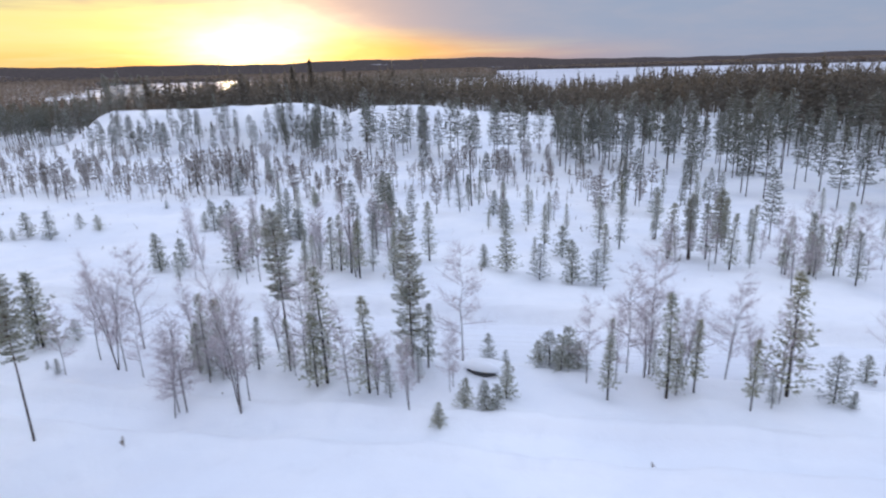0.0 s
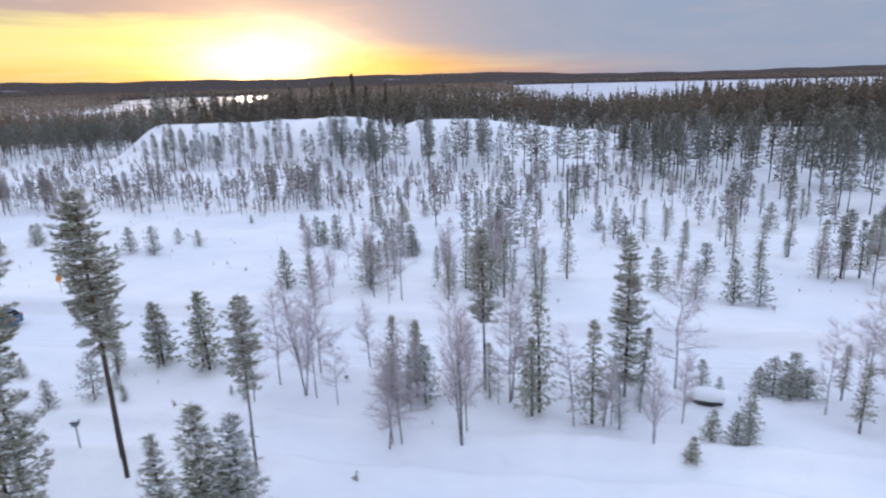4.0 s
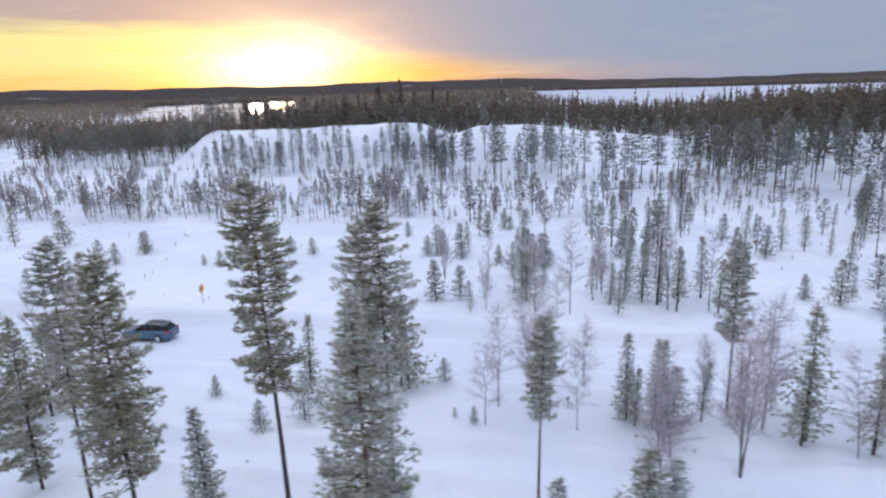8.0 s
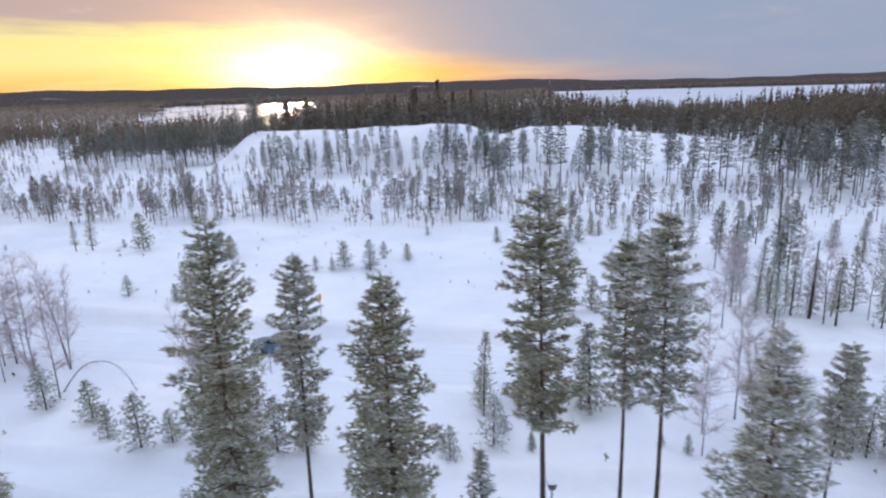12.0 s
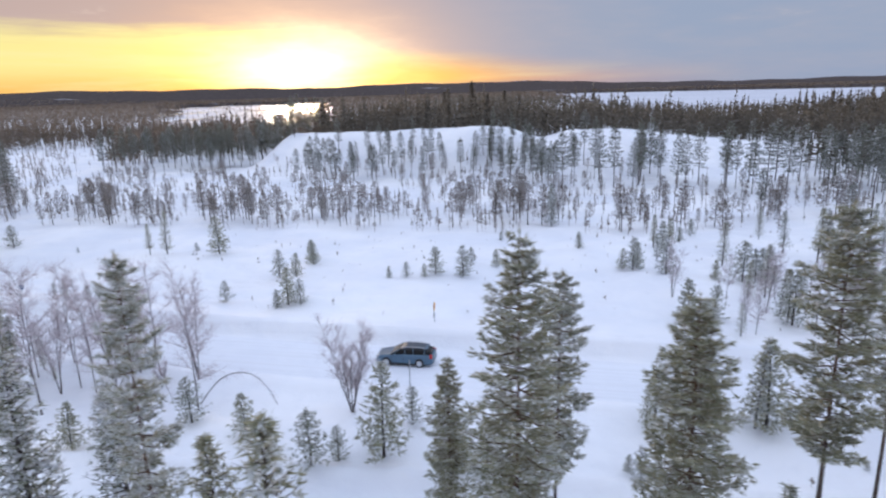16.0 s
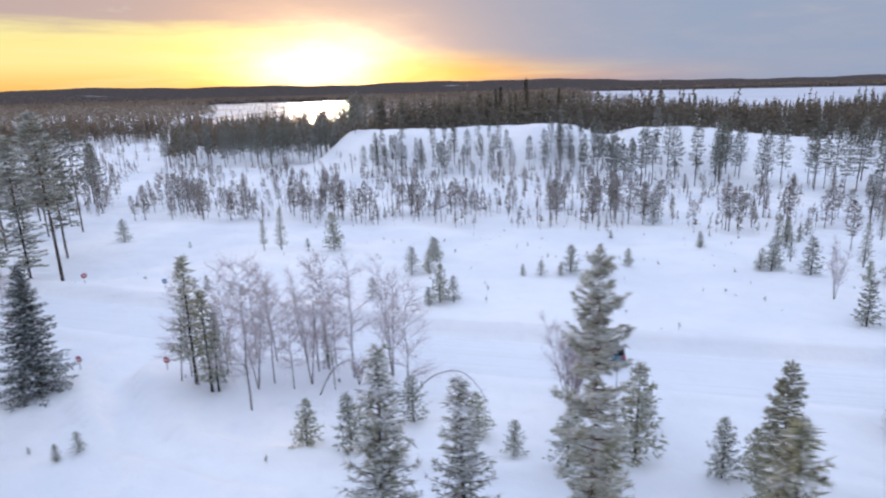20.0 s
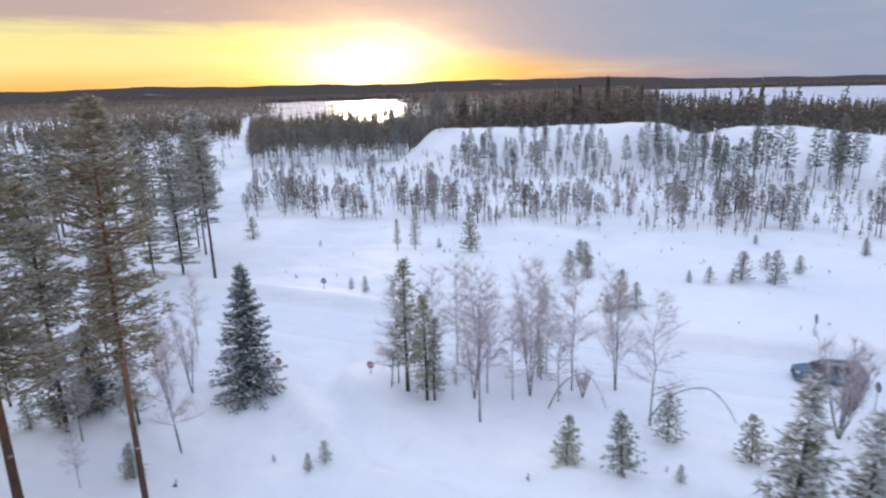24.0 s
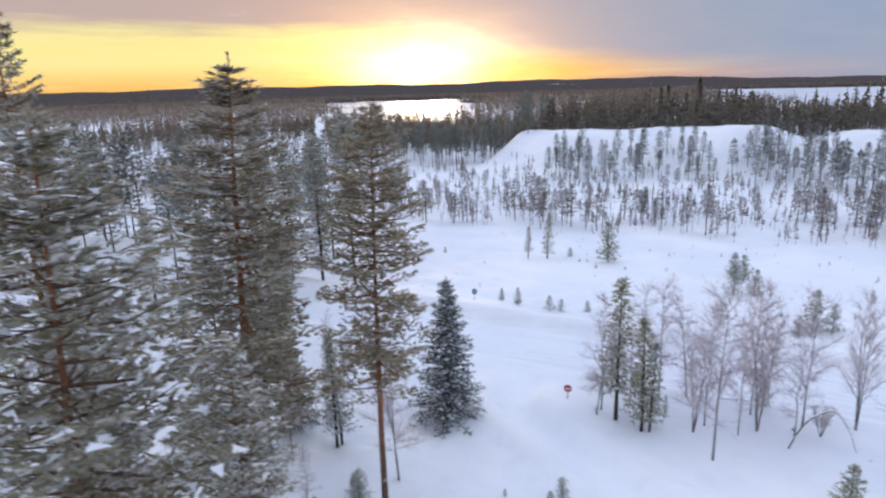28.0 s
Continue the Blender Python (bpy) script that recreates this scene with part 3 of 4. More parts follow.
# ---- trees that stand singly: x, y, height ----
for tx, ty, th in ((-24.7, 18.3, 9.0), (-25.6, 17.5, 10.0), (-28.1, 18.6, 8.0), (-43.1, 21.4, 8.3), (-58.9, 14.4, 12.9), (-63.7, 19.0, 9.7), (-69.4, 20.9, 10.5), (-72.4, 18.9, 12.3),):
    plant("young", tx, ty, th)
for tx, ty, th in ((-104.8, 32.3, 10.1), (-114.6, 27.7, 6.6),):
    plant("spruce", tx, ty, th)
for tx, ty, th in ((21.5, 39.3, 2.0), (19.1, 35.6, 1.2), (18.2, 36.0, 3.2), (6.0, 57.1, 3.7), (3.7, 57.0, 4.3), (0.6, 57.9, 3.7), (-1.6, 34.8, 2.6), (-1.9, 39.9, 1.1), (-2.1, 32.9, 1.7), (-2.7, 59.1, 4.2), (-2.8, 33.0, 2.1), (-3.1, 39.7, 2.2), (-4.1, 33.2, 2.0), (-5.1, 60.8, 2.5), (-5.5, 31.4, 1.6), (-18.6, 81.8, 2.1), (-21.2, 35.9, 4.2), (-23.8, 36.8, 3.4), (-31.2, 58.4, 5.0), (-32.2, 71.9, 4.5), (-33.2, 34.5, 1.2), (-34.5, 35.1, 0.7), (-35.1, 71.5, 2.3), (-36.0, 40.0, 1.8), (-37.8, 58.4, 3.5), (-38.5, 89.7, 3.9), (-38.5, 39.2, 6.1), (-40.0, 74.1, 4.5),):
    plant("small", tx, ty, th)
for tx, ty, th in ((-40.2, 58.0, 4.3), (-42.0, 34.2, 1.2), (-42.5, 39.5, 5.0), (-43.0, 77.2, 3.2), (-43.6, 76.1, 4.2), (-43.9, 36.0, 1.4), (-44.3, 34.2, 3.4), (-44.9, 76.0, 2.6), (-46.7, 32.8, 2.3), (-47.3, 33.5, 1.1), (-50.0, 86.8, 2.4), (-51.7, 36.1, 1.6), (-54.6, 105.4, 5.2), (-55.0, 120.7, 5.2), (-55.2, 31.8, 2.9), (-57.0, 31.4, 3.6), (-60.1, 74.7, 2.2), (-60.8, 36.1, 2.7), (-61.6, 32.3, 5.9), (-61.8, 93.6, 1.4), (-63.5, 75.3, 2.3), (-63.5, 69.7, 3.8), (-64.2, 31.6, 2.3), (-65.4, 30.3, 3.5), (-66.9, 69.8, 3.4), (-68.0, 68.6, 1.7), (-68.6, 31.3, 2.4), (-70.3, 69.0, 1.9),):
    plant("small", tx, ty, th)
for tx, ty, th in ((-71.1, 33.0, 3.0), (-72.4, 68.8, 1.5), (-75.2, 29.2, 1.1), (-75.7, 33.9, 3.3), (-78.3, 29.5, 3.7), (-79.5, 56.4, 4.0), (-78.0, 56.2, 2.7), (-80.6, 56.1, 2.0), (-81.4, 29.7, 3.2), (-83.5, 66.7, 2.9), (-84.2, 73.4, 3.1), (-85.2, 75.3, 3.0), (-85.5, 66.4, 3.4), (-87.0, 56.9, 2.4), (-95.5, 26.4, 1.4), (-95.9, 25.1, 1.2), (-98.6, 25.6, 0.5), (-99.4, 56.7, 1.2), (-100.3, 77.2, 5.4), (-102.0, 56.0, 1.4), (-103.1, 55.6, 1.7), (-105.9, 80.1, 1.4), (-106.7, 56.3, 1.9), (-108.6, 56.7, 1.4), (-123.4, 76.3, 1.0), (-135.6, 77.0, 3.5),):
    plant("small", tx, ty, th)
for tx, ty, th in ((28.4, 60.1, 5.0), (26.6, 60.0, 3.9), (19.3, 61.3, 5.8), (15.6, 36.3, 8.2), (14.6, 74.6, 5.9), (10.0, 35.9, 5.0), (9.6, 69.0, 5.9), (8.3, 35.5, 6.9), (7.6, 71.5, 5.5), (5.3, 39.2, 4.0), (4.2, 79.0, 3.4), (1.9, 80.7, 4.3), (-0.8, 80.6, 5.4), (-4.3, 83.2, 5.8), (-7.2, 38.1, 4.9), (-10.6, 34.8, 6.9), (-11.2, 62.4, 6.6), (-13.8, 35.7, 8.4), (-16.7, 59.2, 4.3), (-19.3, 37.0, 4.1), (-19.8, 79.9, 7.1), (-20.1, 59.0, 6.1), (-21.1, 82.3, 7.0), (-21.6, 60.4, 5.9), (-22.0, 37.2, 5.2), (-23.1, 58.8, 4.3), (-23.7, 97.9, 4.7), (-24.7, 61.1, 4.0),):
    plant("thin", tx, ty, th)
for tx, ty, th in ((-30.9, 71.8, 3.9), (-31.5, 58.7, 5.1), (-32.7, 79.5, 5.6), (-39.1, 39.4, 5.8), (-39.7, 89.5, 4.9), (-40.2, 81.2, 3.7), (-42.8, 40.8, 3.4), (-42.8, 39.4, 5.2), (-45.4, 38.1, 6.0), (-45.8, 38.8, 3.3), (-91.6, 35.6, 6.4), (-92.1, 35.5, 8.0), (-93.9, 36.2, 10.4), (-108.3, 76.5, 6.3), (-110.3, 26.5, 8.4), (-110.9, 76.2, 4.6),):
    plant("thin", tx, ty, th)
for tx, ty, th in ((18.7, 64.0, 8.0), (16.1, 64.9, 7.3), (-126.7, 56.4, 20.4), (-130.8, 55.8, 17.6), (-134.6, 55.0, 17.0), (-140.4, 56.2, 18.9)):
    plant("pine", tx, ty, th)
for tx, ty, th in ((-174.6, 61.6, 16.2), (-176.4, 59.3, 16.4), (-176.5, 67.1, 17.0), (-183.8, 59.1, 16.7),):
    plant("midpine", tx, ty, th)
for tx, ty, th in ((30.5, 58.6, 4.3), (24.9, 64.3, 5.6), (23.5, 65.3, 3.6), (23.2, 40.4, 6.2), (14.4, 39.0, 4.4), (12.8, 39.1, 7.8), (7.7, 38.2, 9.0), (6.3, 38.5, 7.8), (-4.9, 39.2, 8.6), (-7.4, 32.2, 5.1), (-18.0, 57.3, 8.8), (-18.1, 32.9, 7.0), (-18.3, 32.0, 9.6), (-26.3, 40.6, 5.6), (-27.0, 54.3, 8.4), (-29.4, 35.7, 8.3), (-29.6, 39.1, 8.2), (-76.7, 36.1, 9.3), (-79.1, 39.9, 9.3), (-82.2, 39.5, 9.6), (-85.0, 37.9, 8.7), (-85.3, 39.8, 9.3), (-87.7, 33.7, 11.1), (-88.2, 37.9, 8.8), (-92.5, 38.3, 8.9), (-95.2, 36.1, 6.8),):
    plant("birch", tx, ty, th)
for tx, ty, th in ((-65.5, 37.4, 6.8), (-81.3, 38.4, 2.4),):
    plant("shrub", tx, ty, th)
for tx, ty, th in ((1.9, 39.2, 3.2),):
    clump(tx, ty, th)

# ---- pines close to the flight line: x, y, height, variant, width ----
for tx, ty, th, tn, tw in ((-8.3, 38.0, 11.2, 1, 0.9), (-17.5, 38.3, 11.7, 2, 1.0), (-29.0, 27.4, 10.6, 3, 0.95), (-34.5, 18.1, 15.1, 1, 1.1), (-36.1, 26.3, 16.0, 0, 1.05), (-37.5, 27.8, 14.4, 0, 1.0), (-41.0, 24.6, 17.6, 2, 1.0)):
    plant("pine", tx, ty, th, tn, tw * 0.9)
for tx, ty, th, tn, tw in ((-46.5, 21.1, 14.7, 4, 1.0), (-51.2, 23.6, 14.4, 2, 0.9), (-52.4, 19.8, 16.9, 4, 0.95), (-56.0, 25.4, 10.2, 1, 1.05), (-64.2, 16.3, 17.3, 2, 0.72)):
    plant("pine", tx, ty, th, tn, tw * 0.9)
for tx, ty, th, tn, tw in ((-103.3, 5.0, 22.0, 0, 1.05), (-101.3, 8.6, 16.2, 1, 0.78), (-107.0, 8.8, 15.5, 0, 0.62), (-112.5, 12.0, 15.0, 1, 0.9)):
    plant("frostpine", tx, ty, th, tn, tw)
for tx, ty, th, tn, tw in ((-122.6, 17.3, 27.4, 0, 0.75), (-108.7, 17.2, 24.4, 0, 1.2), (-103.3, 20.2, 22.3, 1, 1.0)):
    plant("bigpine", tx, ty, th, tn, tw)
plant("pine", -114.1, 24.7, 19.0, 1, 1.0)
for kd, tx, ty, th in (("birch", -105.1, 25.1, 9.7), ("birch", -117.2, 36.0, 5.2), ("small", -106.4, 22.3, 1.9), ("thin", -110.2, 26.9, 7.3), ("birch", -108.3, 20.4, 4.1), ("small", -106.1, 22.2, 2.4), ("small", -115.1, 25.0, 2.0), ("small", -117.1, 24.4, 2.5)):
    plant(kd, tx, ty, th, group="trees at the side track")

# thickets of bare birch and frosted growth along the road
thick = random.Random(4)
for x0, x1, y0, y1, n, lo, hi in ((-24, -15, 31, 38.5, 6, 5, 9), (6, 40, 52, 68, 10, 4, 7.5), (3, 15, 35, 38.5, 6, 5, 9), (-96, -80, 36, 41, 9, 6, 9.5), (-12, -5, 33, 39, 4, 4, 7), (-33, -24, 34, 40, 4, 5, 7.5), (-42, -14, 52.5, 66, 14, 4, 7.5), (14, 34, 53, 66, 9, 4, 7), (-24, -8, 33, 40, 3, 3, 5)):
    for i in range(n):
        plant("birch", thick.uniform(x0, x1), thick.uniform(y0, y1), thick.uniform(lo, hi), group="roadside thicket")
for x0, x1, y0, y1, n, lo, hi in ((-24, -5, 32, 39, 9, 2, 6), (2, 16, 34, 39, 6, 2, 5), (-40, -12, 54, 68, 14, 2.5, 6.5), (-95, -82, 37, 41, 4, 1.5, 4), (10, 30, 56, 72, 9, 3, 6.5)):
    for i in range(n):
        plant("thin", thick.uniform(x0, x1), thick.uniform(y0, y1), thick.uniform(lo, hi), group="roadside thicket")

# mixed conifers on the flat between the road and the woods
for x0, x1, y0, y1, n, lo, hi, kd in ((-24, 30, 66, 112, 16, 5, 9, "midpine"), (-30, 32, 60, 105, 20, 2.5, 6, "thin"), (-32, 26, 72, 118, 15, 3.5, 7.0, "midyoung"), (4, 44, 56, 92, 10, 3, 6.5, "thin"), (-40, 20, 64, 100, 12, 2.0, 4, "small")):
    for i in range(n):
        plant(kd, thick.uniform(x0, x1), thick.uniform(y0, y1), thick.uniform(lo, hi), group="conifers on the flat")

# ---- wooded stretches ----
nrg = np.random.default_rng(5)


def in_lake(x, y):
    """Frozen lake to the right and open bog under the sun."""
    lake = (y > 520 + 0.2 * np.abs(x - 90)) & (y < 2350 - 0.9 * np.maximum(x, 0)) & (x > 48 - 0.107 * y + 18 * np.sin(y * 0.02)) & (x < 250 + 0.42 * y)
    a = np.degrees(np.arctan2(-(x + 60), y))
    r = np.hypot(x + 60, y)
    edge = 60 * np.sin(a * 0.9) + 35 * np.sin(a * 2.3)
    bog = (a > 21.5 + 1.2 * np.sin(r / 90)) & (a < 35.5 + 1.5 * np.sin(r / 70)) & (r > 455 + edge) & (r < 1750 + edge)
    return lake | bog


def trail(x, y):
    """The straight cutting through the woods."""
    t = ((x + 206) * -0.567 + (y - 171) * 0.824)
    d = np.abs((x + 206) * 0.824 + (y - 171) * 0.567)
    return (d < 3.2) & (t > -95) & (t < 300)


def wood_here(x, y):
    """How dense the woods stand, 0 to 1."""
    x, y = np.asarray(x, float), np.asarray(y, float)
    right = smooth01(0, 5, (x - 26) * 0.75 + (y - 112) * 0.66) * (x > 6)
    c = 194 - 4 * smooth01(-140, -60, x)
    behind = (y > c + 9) * (x > -162)
    tongue = smooth01(0, 5, y - 177 - 7 * smooth01(-170, -150, x)) * (x > -203 - 0.69 * (y - 170)) * (x < -141)
    left = 1.0 * smooth01(0, 25, y - 268 - 0.15 * (x + 300)) * (x <= -200 - 0.69 * (y - 170)) + 0.5 * smooth01(0, 40, -300 - x) * smooth01(0, 30, y - 205)
    left = np.maximum(left, tongue)
    w = np.maximum(np.maximum(right, behind), left)
    return w * ~trail(x, y) * ~in_lake(x, y)


# frozen bog pool under the sun, wider lake away from it
def ice_sheet(a0, a1, r0, r1, n, k, mat, text):
    pa, pr = np.meshgrid(np.radians(np.linspace(a0, a1, n)), np.linspace(r0, r1, k))
    px, py = -60 - pr * np.sin(pa), pr * np.cos(pa)
    wet = in_lake(px, py)
    pv = np.stack([px, py, np.full(px.shape, 0.7)], -1).reshape(-1, 3)
    pf = [(i * n + j, i * n + j + 1, i * n + j + n + 1, i * n + j + n) for i in range(k - 1) for j in range(n - 1) if wet[i, j] and wet[i + 1, j] and wet[i, j + 1] and wet[i + 1, j + 1]]
    tagged(new("water", mesh_from("water", pv, pf, mat, True)), text, "frozen lake", kind="structure")


ice_sheet(19, 38, 380, 1850, 90, 120, ICE, "frozen wind-polished lake ice glinting under the low sun")
# this sheet wears the haze-greyed snow colour
ice_sheet(-60, 12, 545, 2600, 150, 110, LAKESNOW, "wide frozen lake, snow coloured grey-blue for haze")

# trees of the near edge of the woods, one by one
edge = []
while len(edge) < 76:
    x, y = nrg.uniform(4, 75), nrg.uniform(92, 165)
    if wood_here(x, y) > nrg.random() and all(math.hypot(x - a, y - b) > 3.3 for a, b in edge):
        edge.append((x, y))
for x, y in edge:
    plant("midpine", x, y, rnd.uniform(10.5, 16), group="wood edge")
# pines on the bank
bank = []
while len(bank) < 114:
    x = nrg.uniform(-130, 16)
    y = nrg.uniform(126, 168) if x > -30 else nrg.uniform(150, 175) if x > -60 else nrg.uniform(160, 184)
    if x > -30 and y < 150 - 0.85 * (x + 26):
        continue
    thick = (math.sin(x * 0.17) + math.sin(x * 0.41 + 2) + math.sin(y * 0.3)) / 3
    if nrg.random() > (0.34 if x > -60 else 0.40) + 0.4 * thick:
        continue
    if all(math.hypot(x - a, y - b) > (2.6 if x > -55 else 1.7) for a, b in bank):
        bank.append((x, y))
for x, y in bank:
    plant("midpine", x, y, rnd.uniform(10.5, 15.5) if x > -55 else rnd.uniform(7.5, 12.0), wide=rnd.uniform(0.85, 1.1), group="pines on the bank")
# front of the pine wood beside the bank
front = []
while len(front) < 84:
    x, y = nrg.uniform(-212, -141), nrg.uniform(174, 226)
    if wood_here(x, y) > nrg.random() and all(math.hypot(x - a, y - b) > 2.6 for a, b in front):
        front.append((x, y))
for x, y in front:
    plant("midpine", x, y, rnd.uniform(10.5, 15), group="pines beside the bank")
# tall spruces over the woods behind the bank
for x, y, h in ((-92.4, 253, 21.0), (-97, 256, 15.5), (-86, 250, 16.0), (-104, 262, 18.5), (-112, 258, 16.0), (-107, 268, 18.0), (-80, 258, 17.0), (-74, 262, 15.0)):
    plant("farspruce", x, y, h, group="tall spruces")
# roadside pines beyond the junction
for x, y in ((-150, 52), (-156, 60), (-149, 69), (-160, 72), (-166, 55), (-171, 66), (-178, 58), (-141, 72), (-137, 66), (-153, 80), (-163, 84), (-175, 80), (-186, 88), (-198, 76), (-205, 90), (-170, 95), (-192, 100), (-212, 68), (-220, 84), (-152, 36), (-162, 30), (-173, 38), (-158, 20), (-182, 28), (-200, 50), (-212, 40), (-190, 40), (-225, 60)):
    plant("midpine", x + rnd.uniform(-1, 1), y + rnd.uniform(-1, 1), rnd.uniform(15, 19.5), group="pines beyond the junction")
for i in range(26):
    plant("midpine", rnd.uniform(-250, -150), rnd.uniform(38, 120), rnd.uniform(12, 18), group="pines beyond the junction")
# mixed trees at the near side of the road, past the junction
for x, y, h, kd in ((-116, 40, 7, "birch"), (-119, 33, 10, "pine"), (-123, 38, 12, "pine"), (-126, 30, 9, "thin"), (-121, 26, 6, "thin"), (-129, 36, 13, "pine"), (-133, 28, 12, "pine"), (-137, 37, 11, "thin"), (-140, 30, 14, "pine"), (-145, 24, 12, "pine"), (-131, 20, 8, "thin"), (-138, 16, 12, "pine"), (-150, 18, 13, "pine"), (-114, 34, 5, "birch"), (-118, 22, 4, "small"), (-112, 24, 7.5, "birch"), (-128, 44, 9, "birch"), (-143, 42, 12, "pine"), (-110, 32, 7, "birch")):
    plant(kd, x, y, h, group="trees past the junction")
# young growth across the clearing
band = []
while len(band) < 395:
    x, y = nrg.uniform(-245, 6), nrg.uniform(98, 172)
    lo = 103 - 6 * smooth01(-80, -120, x) + (9 * smooth01(-40, -20, x))
    d = 0.95 if lo < y < lo + 20 else 0.28
    d *= 0.35 + 0.65 * (math.sin(x * 0.21 + y * 0.13) + math.sin(x * 0.09 - y * 0.31 + 1) > -0.3)
    if x > -45:
        d *= 0.5 if y > 122 else 0.7
    if y < lo or nrg.random() > d or (x < -190 and y > 150) or bool(trail(x, y)):
        continue
    band.append((x, y))
for x, y in band:
    if rnd.random() < 0.2:
        plant("midbirch", x, y, rnd.uniform(3.0, 5.5), group="young growth")
    else:
        plant("midyoung", x, y, rnd.uniform(3.5, 8.0) if y < 128 else rnd.uniform(2.5, 6.0), group="young growth")


def far_tree(rng, n, blades_each):
    """n simple distant conifers round the origin, unit height, as triangles (n, k, 3, 3)."""
    out = []
    for i in range(n):
        P, D, L, Wd = [], [], [], []
        lo = rng.uniform(0.20, 0.50)
        slim = rng.uniform(0.75, 1.2)
        for b in range(blades_each):
            u = lo + (1 - lo) * (b + rng.random()) / blades_each
            a = rng.random() * 6.283
            P.append((0, 0, u * 0.95))
            D.append((math.cos(a), math.sin(a), rng.uniform(-0.35, 0.35)))
            L.append((0.014 + 0.175 * (1 - (u - lo) / (1 - lo)) ** 1.05) * rng.uniform(0.7, 1.3) * slim)
            Wd.append(rng.uniform(1.0, 1.7) * max(0.055, 1.2 / blades_each))
        t = blades(P, D, L, Wd, rng, 0.0)
        s = 0.012
        trunk = np.array([[(-s, 0, -0.02), (s, 0, -0.02), (0, 0, 0.98)], [(0, -s, -0.02), (0, s, -0.02), (0, 0, 0.98)]])
        out.append(np.concatenate([t, trunk]))
    return np.array(out)


def scatter(name, pts, heights, shapes, mat, label):
    """Many distant trees joined in one mesh."""
    k = nrg.integers(0, len(shapes), len(pts))
    a = nrg.random(len(pts)) * 6.283
    T = shapes[k] * np.asarray(heights)[:, None, None, None]
    c, s = np.cos(a)[:, None, None], np.sin(a)[:, None, None]
    R = np.stack([T[..., 0] * c - T[..., 1] * s, T[..., 0] * s + T[..., 1] * c, T[..., 2]], -1)
    R[..., 0] += pts[:, 0, None, None]
    R[..., 1] += pts[:, 1, None, None]
    R[..., 2] += land(pts[:, 0], pts[:, 1])[:, None, None]
    ob = new(name, mesh_tris(name, R.reshape(-1, 3, 3), mat))
    return tagged(ob, label, "forest", kind="stuff")


def pick(n, x0, x1, y0, y1, keep):
    x, y = nrg.uniform(x0, x1, n), nrg.uniform(y0, y1, n)
    ok = keep(x, y) > nrg.random(n)
    return np.stack([x[ok], y[ok]], -1)


shapes = far_tree(nrg, 14, 30)
pts = pick(12500, -420, 170, 95, 330, lambda x, y: wood_here(x, y) * ~((y < 166) & (x > 0) & (x < 75)) * ~((y < 226) & (x > -212) & (x < -141)) * (1 - 0.2 * (x > 0) * (y < 190)))
# trees on the sun's side take the glare-tinted needles
for name, pts, mat, text in (("woods_behind_bank", pts[pts[:, 0] > -150], DARKWOODS, "dense dark green woods behind the snowy bank"), ("woods_beside_bank", pts[pts[:, 0] <= -150], FARPINE, "dense pine woods beside the snowy bank, coloured brown for sun glare")):
    low = 1 - 0.12 * smooth01(-75, -45, pts[:, 0]) * (1 - smooth01(15, 60, pts[:, 0])) * smooth01(200, 250, pts[:, 1])
    scatter(name, pts, nrg.uniform(8.0, 13.5, len(pts)) * nrg.choice([0.8, 1.0, 1.0, 1.22], len(pts)) * (0.94 + 0.30 * smooth01(30, 80, pts[:, 0])) * low, shapes, mat, text)
shapes2 = far_tree(nrg, 10, 11)
pts = pick(31000, -1700, 700, 330, 1000, lambda x, y: wood_here(x, y) * (x + 60 < 160 + 0.85 * y) * (x > -200 - 1.6 * y))
# same split farther out: painted glare to the left, dark green to the right
green = pts[:, 0] > -90 - 0.16 * pts[:, 1]
for name, pts, mat, text in (("spruce_woods_distant", pts[green], DARKWOODS, "distant dark green spruce forest before a frozen lake"), ("pine_woods_distant", pts[~green], FARPINE, "distant pine forest on flat land, coloured brown for sun glare")):
    scatter(name, pts, nrg.choice([6.0, 7.5, 9.0, 10.5, 10.5, 16.0], len(pts)) * nrg.uniform(0.85, 1.2, len(pts)) * (1 - 0.25 * (pts[:, 0] > -120) * (pts[:, 1] < 570) - 0.2 * (pts[:, 0] > -120) + 0.5 * smooth01(0, 60, pts[:, 0] - 0.22 * pts[:, 1])), shapes2, mat, text)
shapes3 = far_tree(nrg, 8, 6)
pts = pick(25000, -2600, 1900, 1000, 2400, lambda x, y: 1.0 * ~in_lake(x, y) * (x + 60 < 160 + 0.85 * y) * (x > -200 - 1.6 * y))
scatter("woods_far", pts, nrg.uniform(11, 17, len(pts)), shapes3 * np.array([2.8, 2.8, 1.0]), FARPINE, "far forest as a dark brown carpet")
# scattered small trees on the bog, low scrub on the clearing
pts = pick(900, -1000, -230, 480, 1500, lambda x, y: 1.0 * in_lake(x, y))
scatter("bog_pines", pts, nrg.uniform(3, 9, len(pts)), shapes2, FARPINE, "sparse stunted pines on the snowy bog")
pts = pick(6200, -235, 20, 99, 182, lambda x, y: (0.42 + 0.4 * np.sin(x * 0.2) * np.sin(y * 0.17) + 0.25 * np.sin(x * 0.47 + y * 0.3)) * ~trail(x, y) * (0.55 + 0.45 * (y < 140)) * (1 - 0.45 * (x > -50)))
scatter("young_thicket", pts, nrg.uniform(0.8, 1.0, len(pts)) * nrg.choice([1.0, 1.8, 2.8, 3.6, 4.4], len(pts)), shapes * np.array([1.0, 1.0, 1.0]), YOUNG, "young pines and scrub poking through snow")

